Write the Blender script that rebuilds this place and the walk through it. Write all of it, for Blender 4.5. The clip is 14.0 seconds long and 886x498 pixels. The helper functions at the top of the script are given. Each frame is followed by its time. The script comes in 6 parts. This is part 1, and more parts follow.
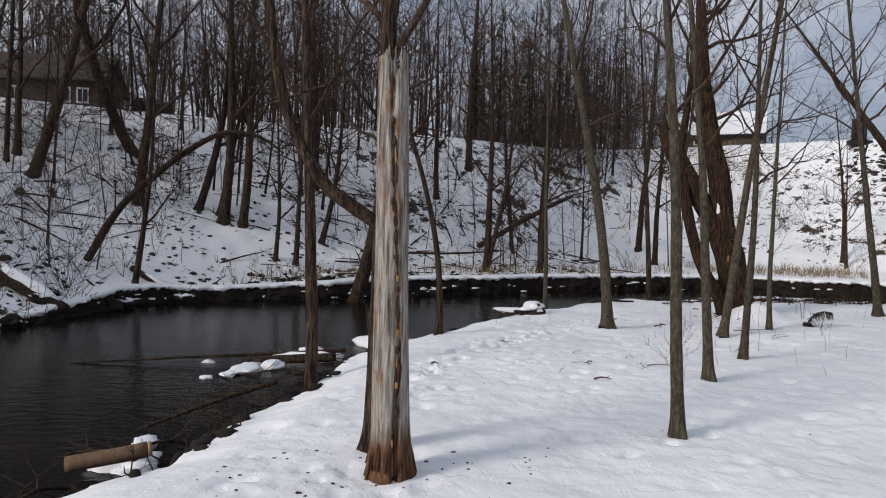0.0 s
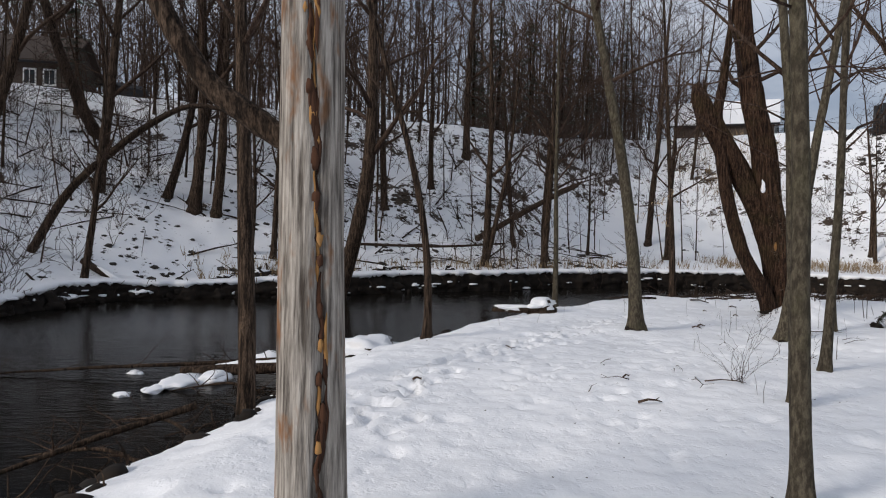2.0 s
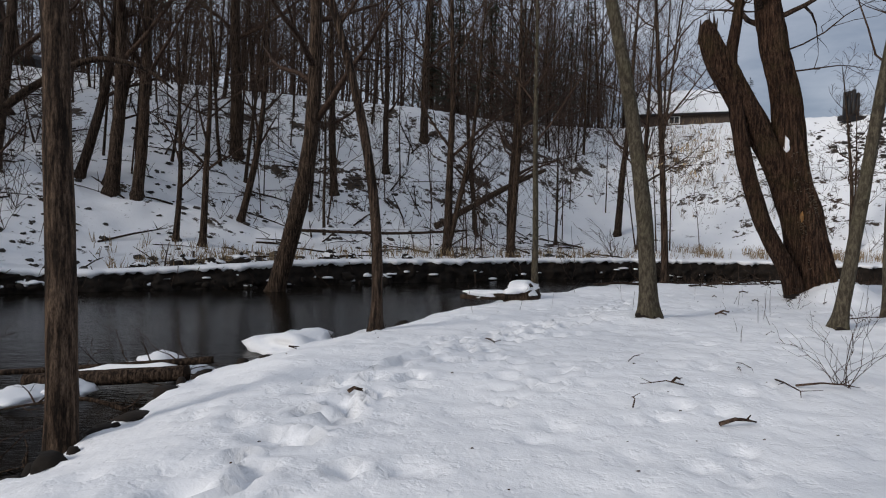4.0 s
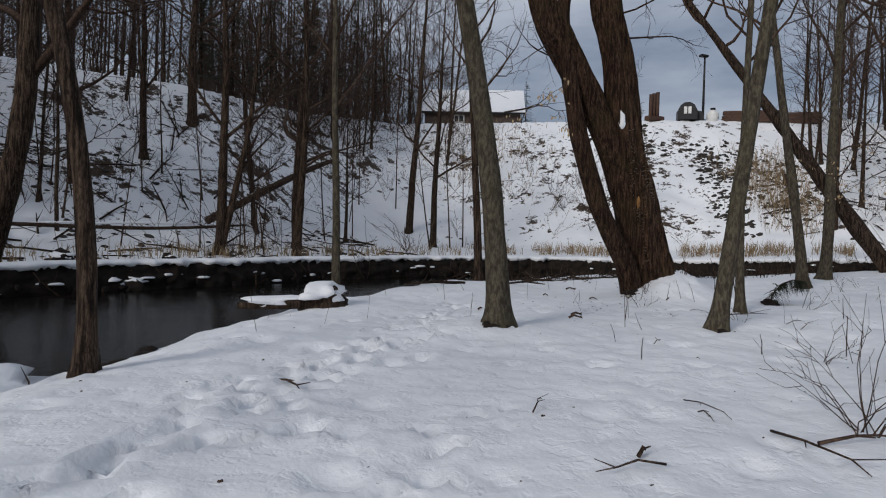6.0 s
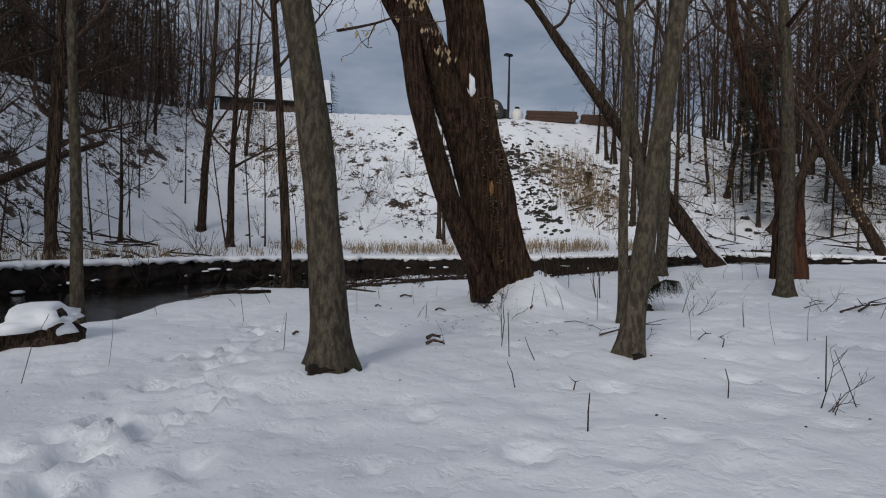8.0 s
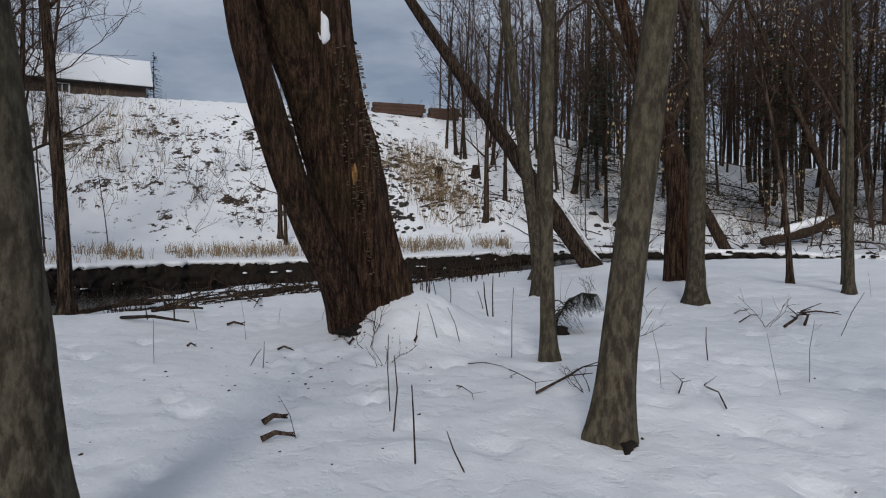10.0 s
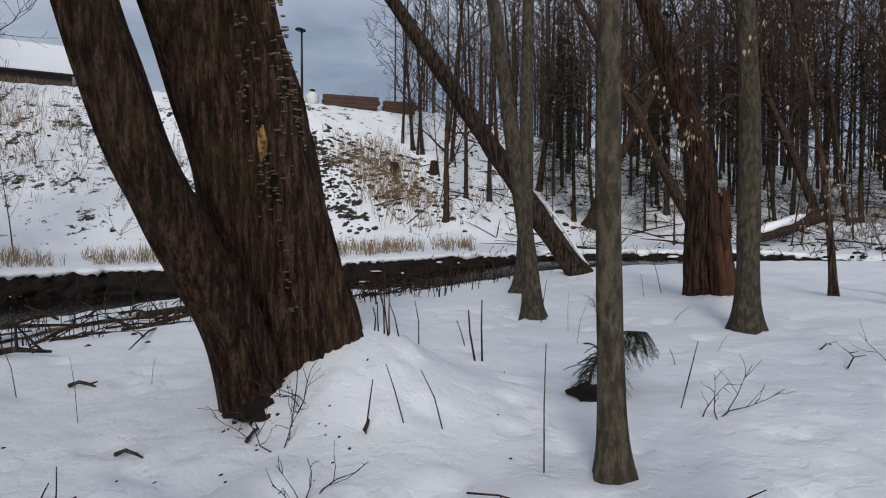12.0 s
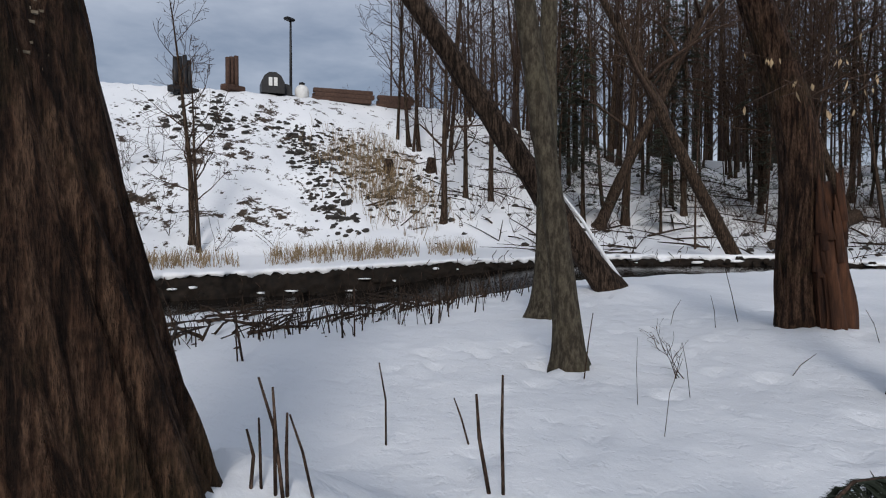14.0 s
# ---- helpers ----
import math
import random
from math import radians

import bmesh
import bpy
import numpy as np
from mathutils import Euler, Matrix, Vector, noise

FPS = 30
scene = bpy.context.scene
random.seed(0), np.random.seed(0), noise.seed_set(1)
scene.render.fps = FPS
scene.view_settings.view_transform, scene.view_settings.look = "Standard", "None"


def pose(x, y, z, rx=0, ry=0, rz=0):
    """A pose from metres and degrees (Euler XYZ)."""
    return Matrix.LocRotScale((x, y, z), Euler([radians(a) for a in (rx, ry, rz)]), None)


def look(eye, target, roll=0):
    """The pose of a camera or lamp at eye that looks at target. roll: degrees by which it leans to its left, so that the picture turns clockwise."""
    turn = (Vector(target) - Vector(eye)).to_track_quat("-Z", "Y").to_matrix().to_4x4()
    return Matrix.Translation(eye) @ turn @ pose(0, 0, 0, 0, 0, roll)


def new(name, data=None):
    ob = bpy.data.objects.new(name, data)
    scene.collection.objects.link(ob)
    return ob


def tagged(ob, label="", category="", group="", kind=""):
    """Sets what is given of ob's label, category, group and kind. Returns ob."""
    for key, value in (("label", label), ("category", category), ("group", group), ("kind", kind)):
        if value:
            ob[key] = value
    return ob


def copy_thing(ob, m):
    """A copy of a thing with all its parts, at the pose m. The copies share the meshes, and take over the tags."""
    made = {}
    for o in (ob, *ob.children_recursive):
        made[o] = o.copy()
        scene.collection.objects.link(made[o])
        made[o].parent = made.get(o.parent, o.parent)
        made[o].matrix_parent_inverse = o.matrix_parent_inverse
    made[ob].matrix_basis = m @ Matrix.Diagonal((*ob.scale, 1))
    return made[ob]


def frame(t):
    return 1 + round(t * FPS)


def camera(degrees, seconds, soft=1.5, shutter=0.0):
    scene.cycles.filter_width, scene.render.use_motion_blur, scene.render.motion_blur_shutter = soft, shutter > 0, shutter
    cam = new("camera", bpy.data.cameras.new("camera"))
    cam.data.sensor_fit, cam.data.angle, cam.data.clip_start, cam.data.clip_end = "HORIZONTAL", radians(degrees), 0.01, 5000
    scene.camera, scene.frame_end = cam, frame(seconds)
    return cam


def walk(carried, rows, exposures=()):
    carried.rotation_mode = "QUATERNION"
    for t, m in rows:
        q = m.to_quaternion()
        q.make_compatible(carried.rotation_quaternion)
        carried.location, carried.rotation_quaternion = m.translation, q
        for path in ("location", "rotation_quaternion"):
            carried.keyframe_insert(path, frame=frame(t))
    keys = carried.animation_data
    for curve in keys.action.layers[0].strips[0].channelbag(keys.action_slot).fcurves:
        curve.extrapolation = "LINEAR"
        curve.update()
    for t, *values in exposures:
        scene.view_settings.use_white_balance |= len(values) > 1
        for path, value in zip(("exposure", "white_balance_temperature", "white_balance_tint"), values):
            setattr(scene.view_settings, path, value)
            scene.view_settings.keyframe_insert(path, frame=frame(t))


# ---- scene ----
# ---- camera and walk ----
cam = camera(66.4, 14.0, soft=1.1)
PATH = [
    (0, (-0.219, 0.328, 2.552), (-0.154, 2.326, 2.479), 1.5),
    (0.5, (-0.153, 1.183, 2.441), (-0.085, 3.181, 2.367), 1.5),
    (1, (-0.07, 2.016, 2.313), (-0.003, 4.014, 2.241), 1.5),
    (1.5, (-0.001, 2.865, 2.235), (0.067, 4.863, 2.159), 1.5),
    (2, (0.071, 3.727, 2.077), (0.142, 5.724, 2.003), 1.5),
    (4.5, (0.304, 8.118, 1.249), (0.594, 10.096, 1.183), 1.4),
    (5, (0.405, 8.981, 1.192), (0.826, 10.935, 1.129), 1.4),
    (5.5, (0.534, 9.819, 1.141), (1.138, 11.725, 1.082), 1.4),
    (6, (0.67, 10.605, 1.08), (1.485, 12.431, 1.029), 1.4),
    (6.5, (0.914, 11.347, 1.014), (1.942, 13.062, 0.97), 1.2),
    (7, (1.239, 12.081, 0.981), (2.434, 13.683, 0.938), 1.1),
    (7.5, (1.579, 12.753, 0.992), (2.813, 14.326, 0.948), 1.1),
    (8, (1.948, 13.38, 1.005), (3.247, 14.9, 0.962), 1.1),
    (8.5, (2.378, 14.013, 1.015), (3.773, 15.445, 0.973), 0.9),
    (11, (4.86, 16.473, 1.113), (6.528, 17.576, 1.066), -0.0),
    (11.5, (5.46, 16.936, 1.122), (7.134, 18.029, 1.076), -0.1),
    (12, (6.083, 17.363, 1.131), (7.769, 18.439, 1.084), -0.0),
    (12.5, (6.712, 17.768, 1.154), (8.4, 18.84, 1.108), -0.1),
    (13, (7.342, 18.152, 1.174), (9.03, 19.224, 1.125), -0.2),
    (13.5, (7.982, 18.547, 1.192), (9.67, 19.62, 1.145), -0.1),
    (14, (8.63, 18.905, 1.174), (10.317, 19.978, 1.132), -0.0),
]
walk(cam, [(t, look(eye, target, roll)) for t, eye, target, roll in PATH], exposures=[(0, 0.08, 6450, 12), (2, 0.1, 6450, 12), (4.5, -0.17, 6280, 11), (6, -0.34, 6200, 11), (7.5, -0.46, 6180, 11), (8.5, -0.43, 6180, 11), (11, -0.24, 6150, 10), (14, -0.1, 6120, 11)])

# ---- sky and sun ----
SUN_TO = Vector((-0.80, -0.46, 0.40)).normalized()
sky = bpy.data.worlds.new("sky")
scene.world = sky
sky.use_nodes = True
nt = sky.node_tree
nt.nodes.clear()
out = nt.nodes.new("ShaderNodeOutputWorld")
bg = nt.nodes.new("ShaderNodeBackground")
air = nt.nodes.new("ShaderNodeTexSky")
air.sky_type, air.sun_disc = "NISHITA", False
air.sun_elevation = math.asin(SUN_TO.z)
air.sun_rotation = math.atan2(SUN_TO.x, SUN_TO.y)
where = nt.nodes.new("ShaderNodeTexCoord")
squash = nt.nodes.new("ShaderNodeMapping")
squash.inputs["Scale"].default_value = (1.6, 1.6, 5.0)
puffs = nt.nodes.new("ShaderNodeTexNoise")
puffs.inputs["Scale"].default_value, puffs.inputs["Detail"].default_value, puffs.inputs["Roughness"].default_value = 1.7, 6, 0.55
shade = nt.nodes.new("ShaderNodeValToRGB")
shade.color_ramp.elements[0].position, shade.color_ramp.elements[0].color = 0.36, (3.0, 3.5, 4.4, 1)
shade.color_ramp.elements[1].position, shade.color_ramp.elements[1].color = 0.66, (6.9, 7.25, 7.9, 1)
veil = nt.nodes.new("ShaderNodeMix")
veil.data_type = "RGBA"
veil.inputs["Factor"].default_value = 0.86
for a, b in ((where.outputs["Generated"], squash.inputs["Vector"]), (squash.outputs["Vector"], puffs.inputs["Vector"]), (puffs.outputs["Fac"], shade.inputs["Fac"]),
             (air.outputs["Color"], veil.inputs["A"]), (shade.outputs["Color"], veil.inputs["B"]), (veil.outputs["Result"], bg.inputs["Color"]), (bg.outputs["Background"], out.inputs["Surface"])):
    nt.links.new(a, b)
bg.inputs["Strength"].default_value = 0.091
sun = new("sun", bpy.data.lights.new("sun", "SUN"))
sun.data.energy, sun.data.angle, sun.data.color = 2.35, radians(16), (1.0, 0.93, 0.84)
sun.matrix_world = look((-40, -20, 40), Vector((-40, -20, 40)) - SUN_TO)


# ---- materials ----
class Nodes:
    """A small wrapper to write node trees in few lines."""

    def __init__(self, name):
        self.mat = bpy.data.materials.new(name)
        self.mat.use_nodes = True
        self.tree = self.mat.node_tree
        self.bsdf = self.tree.nodes["Principled BSDF"]
        self.coord = self.tree.nodes.new("ShaderNodeTexCoord").outputs["Object"]

    def add(self, kind, **values):
        node = self.tree.nodes.new(kind)
        for key, value in values.items():
            node.inputs[key.replace("_", " ")].default_value = value
        return node

    def link(self, a, b):
        self.tree.links.new(a, b)

    def scaled(self, sx, sy, sz, source=None):
        node = self.add("ShaderNodeMapping", Scale=(sx, sy, sz))
        self.link(source or self.coord, node.inputs["Vector"])
        return node.outputs["Vector"]

    def noise(self, scale, detail=4, rough=0.55, vector=None):
        node = self.add("ShaderNodeTexNoise", Scale=scale, Detail=detail, Roughness=rough)
        self.link(vector or self.coord, node.inputs["Vector"])
        return node.outputs["Fac"]

    def ramp(self, fac, *stops):
        node = self.tree.nodes.new("ShaderNodeValToRGB")
        while len(node.color_ramp.elements) < len(stops):
            node.color_ramp.elements.new(0.5)
        for el, (pos, col) in zip(node.color_ramp.elements, stops):
            el.position, el.color = pos, (*col, 1) if len(col) == 3 else col
        self.link(fac, node.inputs["Fac"])
        return node.outputs["Color"]

    def mix(self, fac, a, b, blend="MIX"):
        node = self.tree.nodes.new("ShaderNodeMix")
        node.data_type, node.blend_type = "RGBA", blend
        for value, socket in ((fac, node.inputs["Factor"]), (a, node.inputs["A"]), (b, node.inputs["B"])):
            if isinstance(value, (int, float)):
                socket.default_value = value
            elif isinstance(value, tuple):
                socket.default_value = (*value, 1)
            else:
                self.link(value, socket)
        return node.outputs["Result"]

    def math(self, op, a, b=0.0):
        node = self.tree.nodes.new("ShaderNodeMath")
        node.operation = op
        for value, socket in ((a, node.inputs[0]), (b, node.inputs[1])):
            if isinstance(value, (int, float)):
                socket.default_value = value
            else:
                self.link(value, socket)
        return node.outputs[0]

    def bump(self, height, strength, distance, normal=None):
        node = self.add("ShaderNodeBump", Strength=strength, Distance=distance)
        self.link(height, node.inputs["Height"])
        if normal:
            self.link(normal, node.inputs["Normal"])
        return node.outputs["Normal"]

    def done(self, colour, rough=0.8, normal=None, specular=0.3):
        for value, key in ((colour, "Base Color"), (rough, "Roughness")):
            if isinstance(value, (int, float)):
                self.bsdf.inputs[key].default_value = value
            elif isinstance(value, tuple):
                self.bsdf.inputs[key].default_value = (*value, 1)
            else:
                self.link(value, self.bsdf.inputs[key])
        self.bsdf.inputs["Specular IOR Level"].default_value = specular
        if normal:
            self.link(normal, self.bsdf.inputs["Normal"])
        return self.mat


def ground_material():
    n = Nodes("snow_and_soil")
    up = n.tree.nodes.new("ShaderNodeNewGeometry")
    split = n.tree.nodes.new("ShaderNodeSeparateXYZ")
    n.link(up.outputs["Normal"], split.inputs[0])
    tilt = n.math("SUBTRACT", 1.0, split.outputs[2])
    big, mid, fine = n.noise(0.45, 5), n.noise(2.6, 5, 0.6), n.noise(11, 5, 0.65)
    snow = n.ramp(big, (0.3, (0.82, 0.835, 0.86)), (0.7, (0.89, 0.90, 0.915)))
    soil = n.ramp(mid, (0.3, (0.012, 0.009, 0.007)), (0.55, (0.04, 0.028, 0.018)), (0.75, (0.10, 0.072, 0.042)))
    litter = n.ramp(fine, (0.35, (0.02, 0.015, 0.011)), (0.6, (0.075, 0.05, 0.032)), (0.8, (0.15, 0.11, 0.07)))
    # the snow lies thin on steep ground: litter pokes through it
    patchy = n.math("ADD", n.math("MULTIPLY", n.noise(1.3, 5, 0.66), 0.52), n.math("MULTIPLY", n.noise(0.22, 3), 0.28))
    patchy = n.math("ADD", patchy, n.math("MULTIPLY", n.noise(4.6, 4, 0.7), 0.27))
    poke = n.math("ADD", patchy, n.math("MULTIPLY", n.math("MINIMUM", tilt, 0.22), 0.44))
    thin = n.ramp(poke, (0.648, (0, 0, 0)), (0.674, (1, 1, 1)))
    spread = n.add("ShaderNodeMapping", Location=(-8 / 24, -10 / 24, 0), Scale=(1 / 24, 1 / 24, 0))
    n.link(n.coord, spread.inputs["Vector"])
    reach = n.tree.nodes.new("ShaderNodeVectorMath")
    reach.operation = "LENGTH"
    n.link(spread.outputs["Vector"], reach.inputs[0])
    wooded = n.ramp(reach.outputs["Value"], (0.92, (0, 0, 0)), (1.04, (1, 1, 1)))
    thin = n.math("MULTIPLY", n.math("MULTIPLY", thin, wooded), n.ramp(tilt, (0.05, (0, 0, 0)), (0.12, (1, 1, 1))))
    bare = n.ramp(n.math("ADD", tilt, n.math("MULTIPLY", n.math("SUBTRACT", mid, 0.5), 0.35)), (0.46, (0, 0, 0)), (0.54, (1, 1, 1)))
    colour = n.mix(bare, n.mix(thin, snow, litter), soil)
    rough = n.ramp(big, (0.3, (0.55,) * 3), (0.7, (0.8,) * 3))
    b1 = n.bump(n.noise(3.2, 4, 0.5), 0.26, 0.06)
    dimple = n.ramp(n.noise(6.5, 3, 0.55), (0.54, (0, 0, 0)), (0.63, (1, 1, 1)))
    b1 = n.bump(n.math("SUBTRACT", 1.0, dimple), 0.2, 0.025, b1)
    b2 = n.bump(n.noise(38, 4, 0.6), 0.25, 0.012, n.bump(n.noise(10, 3, 0.5), 0.22, 0.03, b1))
    return n.done(colour, rough, b2, 0.25)


def bark_material(name, dark, mid, light, ridge, stretch=0.12, moss=None, scale=1.0, crisp=1.0):
    n = Nodes(name)
    long = n.scaled(1, 1, stretch)
    furrow = n.noise(26 * scale, 5, 0.6, long)
    patch = n.noise(2.2, 4, 0.6)
    speck = n.noise(60 * scale, 3, 0.6, n.scaled(1, 1, 0.6))
    colour = n.ramp(furrow, (0.42, dark), (0.5, mid), (0.6, light))
    colour = n.mix(n.ramp(patch, (0.42, (0, 0, 0)), (0.66, (0.4,) * 3)), colour, n.mix(0.5, colour, light))
    crackle = n.noise(75 * scale, 4, 0.7, n.scaled(1, 1, min(0.5, stretch * 2.5)))
    colour = n.mix(1.0, colour, n.ramp(crackle, (0.38, (0.95 - 0.5 * crisp, 0.95 - 0.53 * crisp, 0.95 - 0.55 * crisp)), (0.5, (0.95, 0.95, 0.95)), (0.62, (0.95 + 0.55 * crisp, 0.95 + 0.5 * crisp, 0.95 + 0.45 * crisp))), "MULTIPLY")
    if moss:
        colour = n.mix(n.ramp(n.noise(1.4, 5, 0.7), (0.5, (0, 0, 0)), (0.72, (0.35,) * 3)), colour, moss)
    colour = n.mix(n.ramp(speck, (0.62, (0, 0, 0)), (0.74, (0.35,) * 3)), colour, light)
    knot = n.add("ShaderNodeTexVoronoi", Scale=3.4)
    n.link(n.scaled(1, 1, 1.5), knot.inputs["Vector"])
    colour = n.mix(n.ramp(knot.outputs["Distance"], (0.06, (0.7,) * 3), (0.13, (0, 0, 0))), colour, dark)
    tint = n.tree.nodes.new("ShaderNodeObjectInfo").outputs["Random"]
    colour = n.mix(1.0, colour, n.ramp(tint, (0.0, (0.82, 0.80, 0.79)), (1.0, (1.12, 1.1, 1.06))), "MULTIPLY")
    return n.done(colour, 0.9, n.bump(speck, 0.3, 0.004, n.bump(crackle, 0.6, ridge * 0.35, n.bump(furrow, 0.9, ridge))), 0.15)


def plain_material(name, low, high, scale=8.0, rough=0.8, ridge=0.004, stretch=(1, 1, 1), metal=0.0):
    n = Nodes(name)
    grain = n.noise(scale, 5, 0.62, n.scaled(*stretch))
    wide = n.noise(scale * 0.13, 3)
    colour = n.mix(n.ramp(wide, (0.35, (0, 0, 0)), (0.65, (0.5,) * 3)), n.ramp(grain, (0.3, low), (0.7, high)), low)
    n.bsdf.inputs["Metallic"].default_value = metal
    return n.done(colour, rough, n.bump(grain, 0.5, ridge), 0.3)


def water_material():
    n = Nodes("stream_water")
    wave = n.noise(2.2, 4, 0.55, n.scaled(1.0, 2.2, 1))
    small = n.noise(9, 3, 0.5, n.scaled(0.7, 2.0, 1))
    n.bsdf.inputs["IOR"].default_value = 1.33
    colour = n.ramp(n.noise(0.5, 3), (0.3, (0.006, 0.006, 0.006)), (0.7, (0.016, 0.013, 0.010)))
    return n.done(colour, 0.14, n.bump(small, 0.3, 0.014, n.bump(wave, 0.35, 0.03)), 0.11)


def deadwood_material():
    n = Nodes("weathered_deadwood")
    long = n.scaled(1, 1, 0.06)
    grain, streak = n.noise(40, 5, 0.65, long), n.noise(13, 4, 0.6, n.scaled(1, 1, 0.1))
    colour = n.ramp(grain, (0.36, (0.085, 0.074, 0.064)), (0.5, (0.25, 0.225, 0.195)), (0.64, (0.42, 0.385, 0.34)))
    rust = n.mix(n.ramp(n.noise(5, 4, 0.65, n.scaled(1, 1, 0.35)), (0.56, (0, 0, 0)), (0.66, (0.85,) * 3)), colour, (0.20, 0.09, 0.035))
    rust = n.mix(n.ramp(streak, (0.34, (0.75,) * 3), (0.44, (0, 0, 0))), rust, (0.035, 0.026, 0.02))
    height = n.tree.nodes.new("ShaderNodeSeparateXYZ")
    n.link(n.coord, height.inputs[0])
    rot = n.math("SUBTRACT", n.math("ADD", n.math("MULTIPLY", streak, 0.9), 0.12), height.outputs[2])
    colour = n.mix(n.ramp(rot, (0.0, (0, 0, 0)), (0.2, (0.9,) * 3)), rust, n.ramp(grain, (0.35, (0.018, 0.008, 0.004)), (0.65, (0.16, 0.065, 0.022))))
    return n.done(colour, 0.88, n.bump(streak, 0.8, 0.03, n.bump(grain, 0.6, 0.01)), 0.15)


EARTH = plain_material("dark_wet_earth", (0.005, 0.004, 0.003), (0.026, 0.017, 0.011), 5, 0.9, 0.04)
GROUND = ground_material()
WATER_MAT = water_material()
BARK_GREY = bark_material("smooth_grey_bark", (0.036, 0.030, 0.022), (0.062, 0.053, 0.038), (0.094, 0.082, 0.060), 0.006, 0.35, (0.085, 0.085, 0.042), crisp=0.35)
BARK_BROWN = bark_material("furrowed_brown_bark", (0.010, 0.007, 0.005), (0.037, 0.0245, 0.017), (0.08, 0.057, 0.041), 0.02, 0.10)
BARK_WILLOW = bark_material("deep_furrowed_bark", (0.013, 0.0075, 0.005), (0.04, 0.0215, 0.0135), (0.085, 0.051, 0.033), 0.07, 0.11, (0.07, 0.06, 0.022), 1.0)
TWIG = bark_material("twig_bark", (0.028, 0.017, 0.012), (0.052, 0.034, 0.025), (0.085, 0.059, 0.045), 0.003, 0.3)
# brown twigs for distant woods and brush, with haze put in as lighter colour
HAZED_TWIG = plain_material("hazed_brown_twigs", (0.042, 0.027, 0.020), (0.085, 0.058, 0.044), 3, 0.9, 0.002)
DEADWOOD = deadwood_material()
ROTTEN = plain_material("rotten_red_wood", (0.014, 0.006, 0.004), (0.115, 0.048, 0.022), 18, 0.9, 0.02, (1, 1, 0.12))
CUT_WOOD = plain_material("fresh_cut_wood", (0.30, 0.19, 0.09), (0.46, 0.32, 0.17), 22, 0.8, 0.004)
SNOW_CAP = plain_material("snow_cap", (0.82, 0.835, 0.86), (0.89, 0.90, 0.915), 9, 0.7, 0.02)
STRAW = plain_material("dry_grass", (0.16, 0.11, 0.06), (0.36, 0.27, 0.16), 14, 0.85)
DEAD_LEAF = plain_material("dry_beech_leaf", (0.34, 0.24, 0.13), (0.56, 0.43, 0.26), 30, 0.8)
NEEDLES = plain_material("hemlock_needles", (0.022, 0.030, 0.019), (0.065, 0.078, 0.045), 30, 0.75)
STONE = plain_material("dark_wet_stone", (0.012, 0.011, 0.010), (0.07, 0.06, 0.05), 6, 0.75, 0.03)
FUNGUS = plain_material("bracket_fungus", (0.08, 0.062, 0.04), (0.24, 0.2, 0.145), 40, 0.85, 0.004)
HOUSE_WALL = plain_material("brown_board_wall", (0.05, 0.036, 0.028), (0.10, 0.075, 0.06), 6, 0.8, 0.006, (1, 1, 12))
DARK_METAL = plain_material("dark_painted_metal", (0.012, 0.012, 0.013), (0.03, 0.03, 0.032), 10, 0.5, 0.002)
RUST = plain_material("rusty_brown_steel", (0.045, 0.026, 0.019), (0.11, 0.062, 0.044), 5, 0.8, 0.006)
WHITE_PAINT = plain_material("white_paint", (0.62, 0.62, 0.60), (0.80, 0.80, 0.78), 6, 0.6, 0.002)
PANE = plain_material("dark_window_glass", (0.02, 0.022, 0.026), (0.05, 0.055, 0.06), 2, 0.1, 0.0005)
ORANGE = plain_material("bare_orange_wood", (0.24, 0.11, 0.03), (0.42, 0.24, 0.09), 20, 0.85, 0.006, (1, 1, 0.2))

# ---- the lie of the land ----
WATER = -0.95
NEAR_EDGE = [(-9, -60), (-6.2, -12), (-5.6, -2), (-5.1, 5), (-4.4, 7.4), (-3.6, 8.6), (-3.3, 9.6), (-3.0, 10.8), (-2.5, 12.1), (-2.25, 13.6), (-1.95, 15.4),
             (-0.95, 17.3), (-0.05, 18.5), (0.75, 20.1), (2.1, 21.8), (4.1, 24.2), (5.8, 26.1), (7.9, 28.1), (11.7, 31), (15, 31.6), (18, 30.6), (20.8, 28), (23.5, 25.6), (26.2, 23.4), (28.6, 20.6), (30, 17), (32, 10), (36, 0), (40, -60)]
FAR_EDGE = [(-26, -60), (-18, -10), (-14.6, 10), (-13.4, 19.5), (-12.4, 22), (-11.2, 27.4), (-7.4, 29.6), (-4, 30.6), (-0.5, 33), (3.6, 34.8), (8, 37.2), (12.5, 38.6),
            (19, 38.9), (25, 36.6), (29, 32.4), (31.6, 28.6), (33.8, 25.4), (35.2, 21.5), (36.4, 16), (38.5, 8), (43, -2), (48, -60)]
CREST = [(-70, -60), (-48, 0), (-36, 28), (-26, 41), (-20, 48), (-8, 52), (3.4, 53), (11, 60), (20.5, 66), (29, 62), (38, 54), (46, 50.5), (53, 47.5), (60, 42), (66, 34), (70, 22), (76, 0), (90, -60)]
CREST_Z = [12, 12, 10.6, 9.4, 9.8, 9.7, 9.2, 9.5, 10.3, 10.6, 10.5, 10.7, 11.0, 9.4, 7.6, 6.6, 6.4, 7]


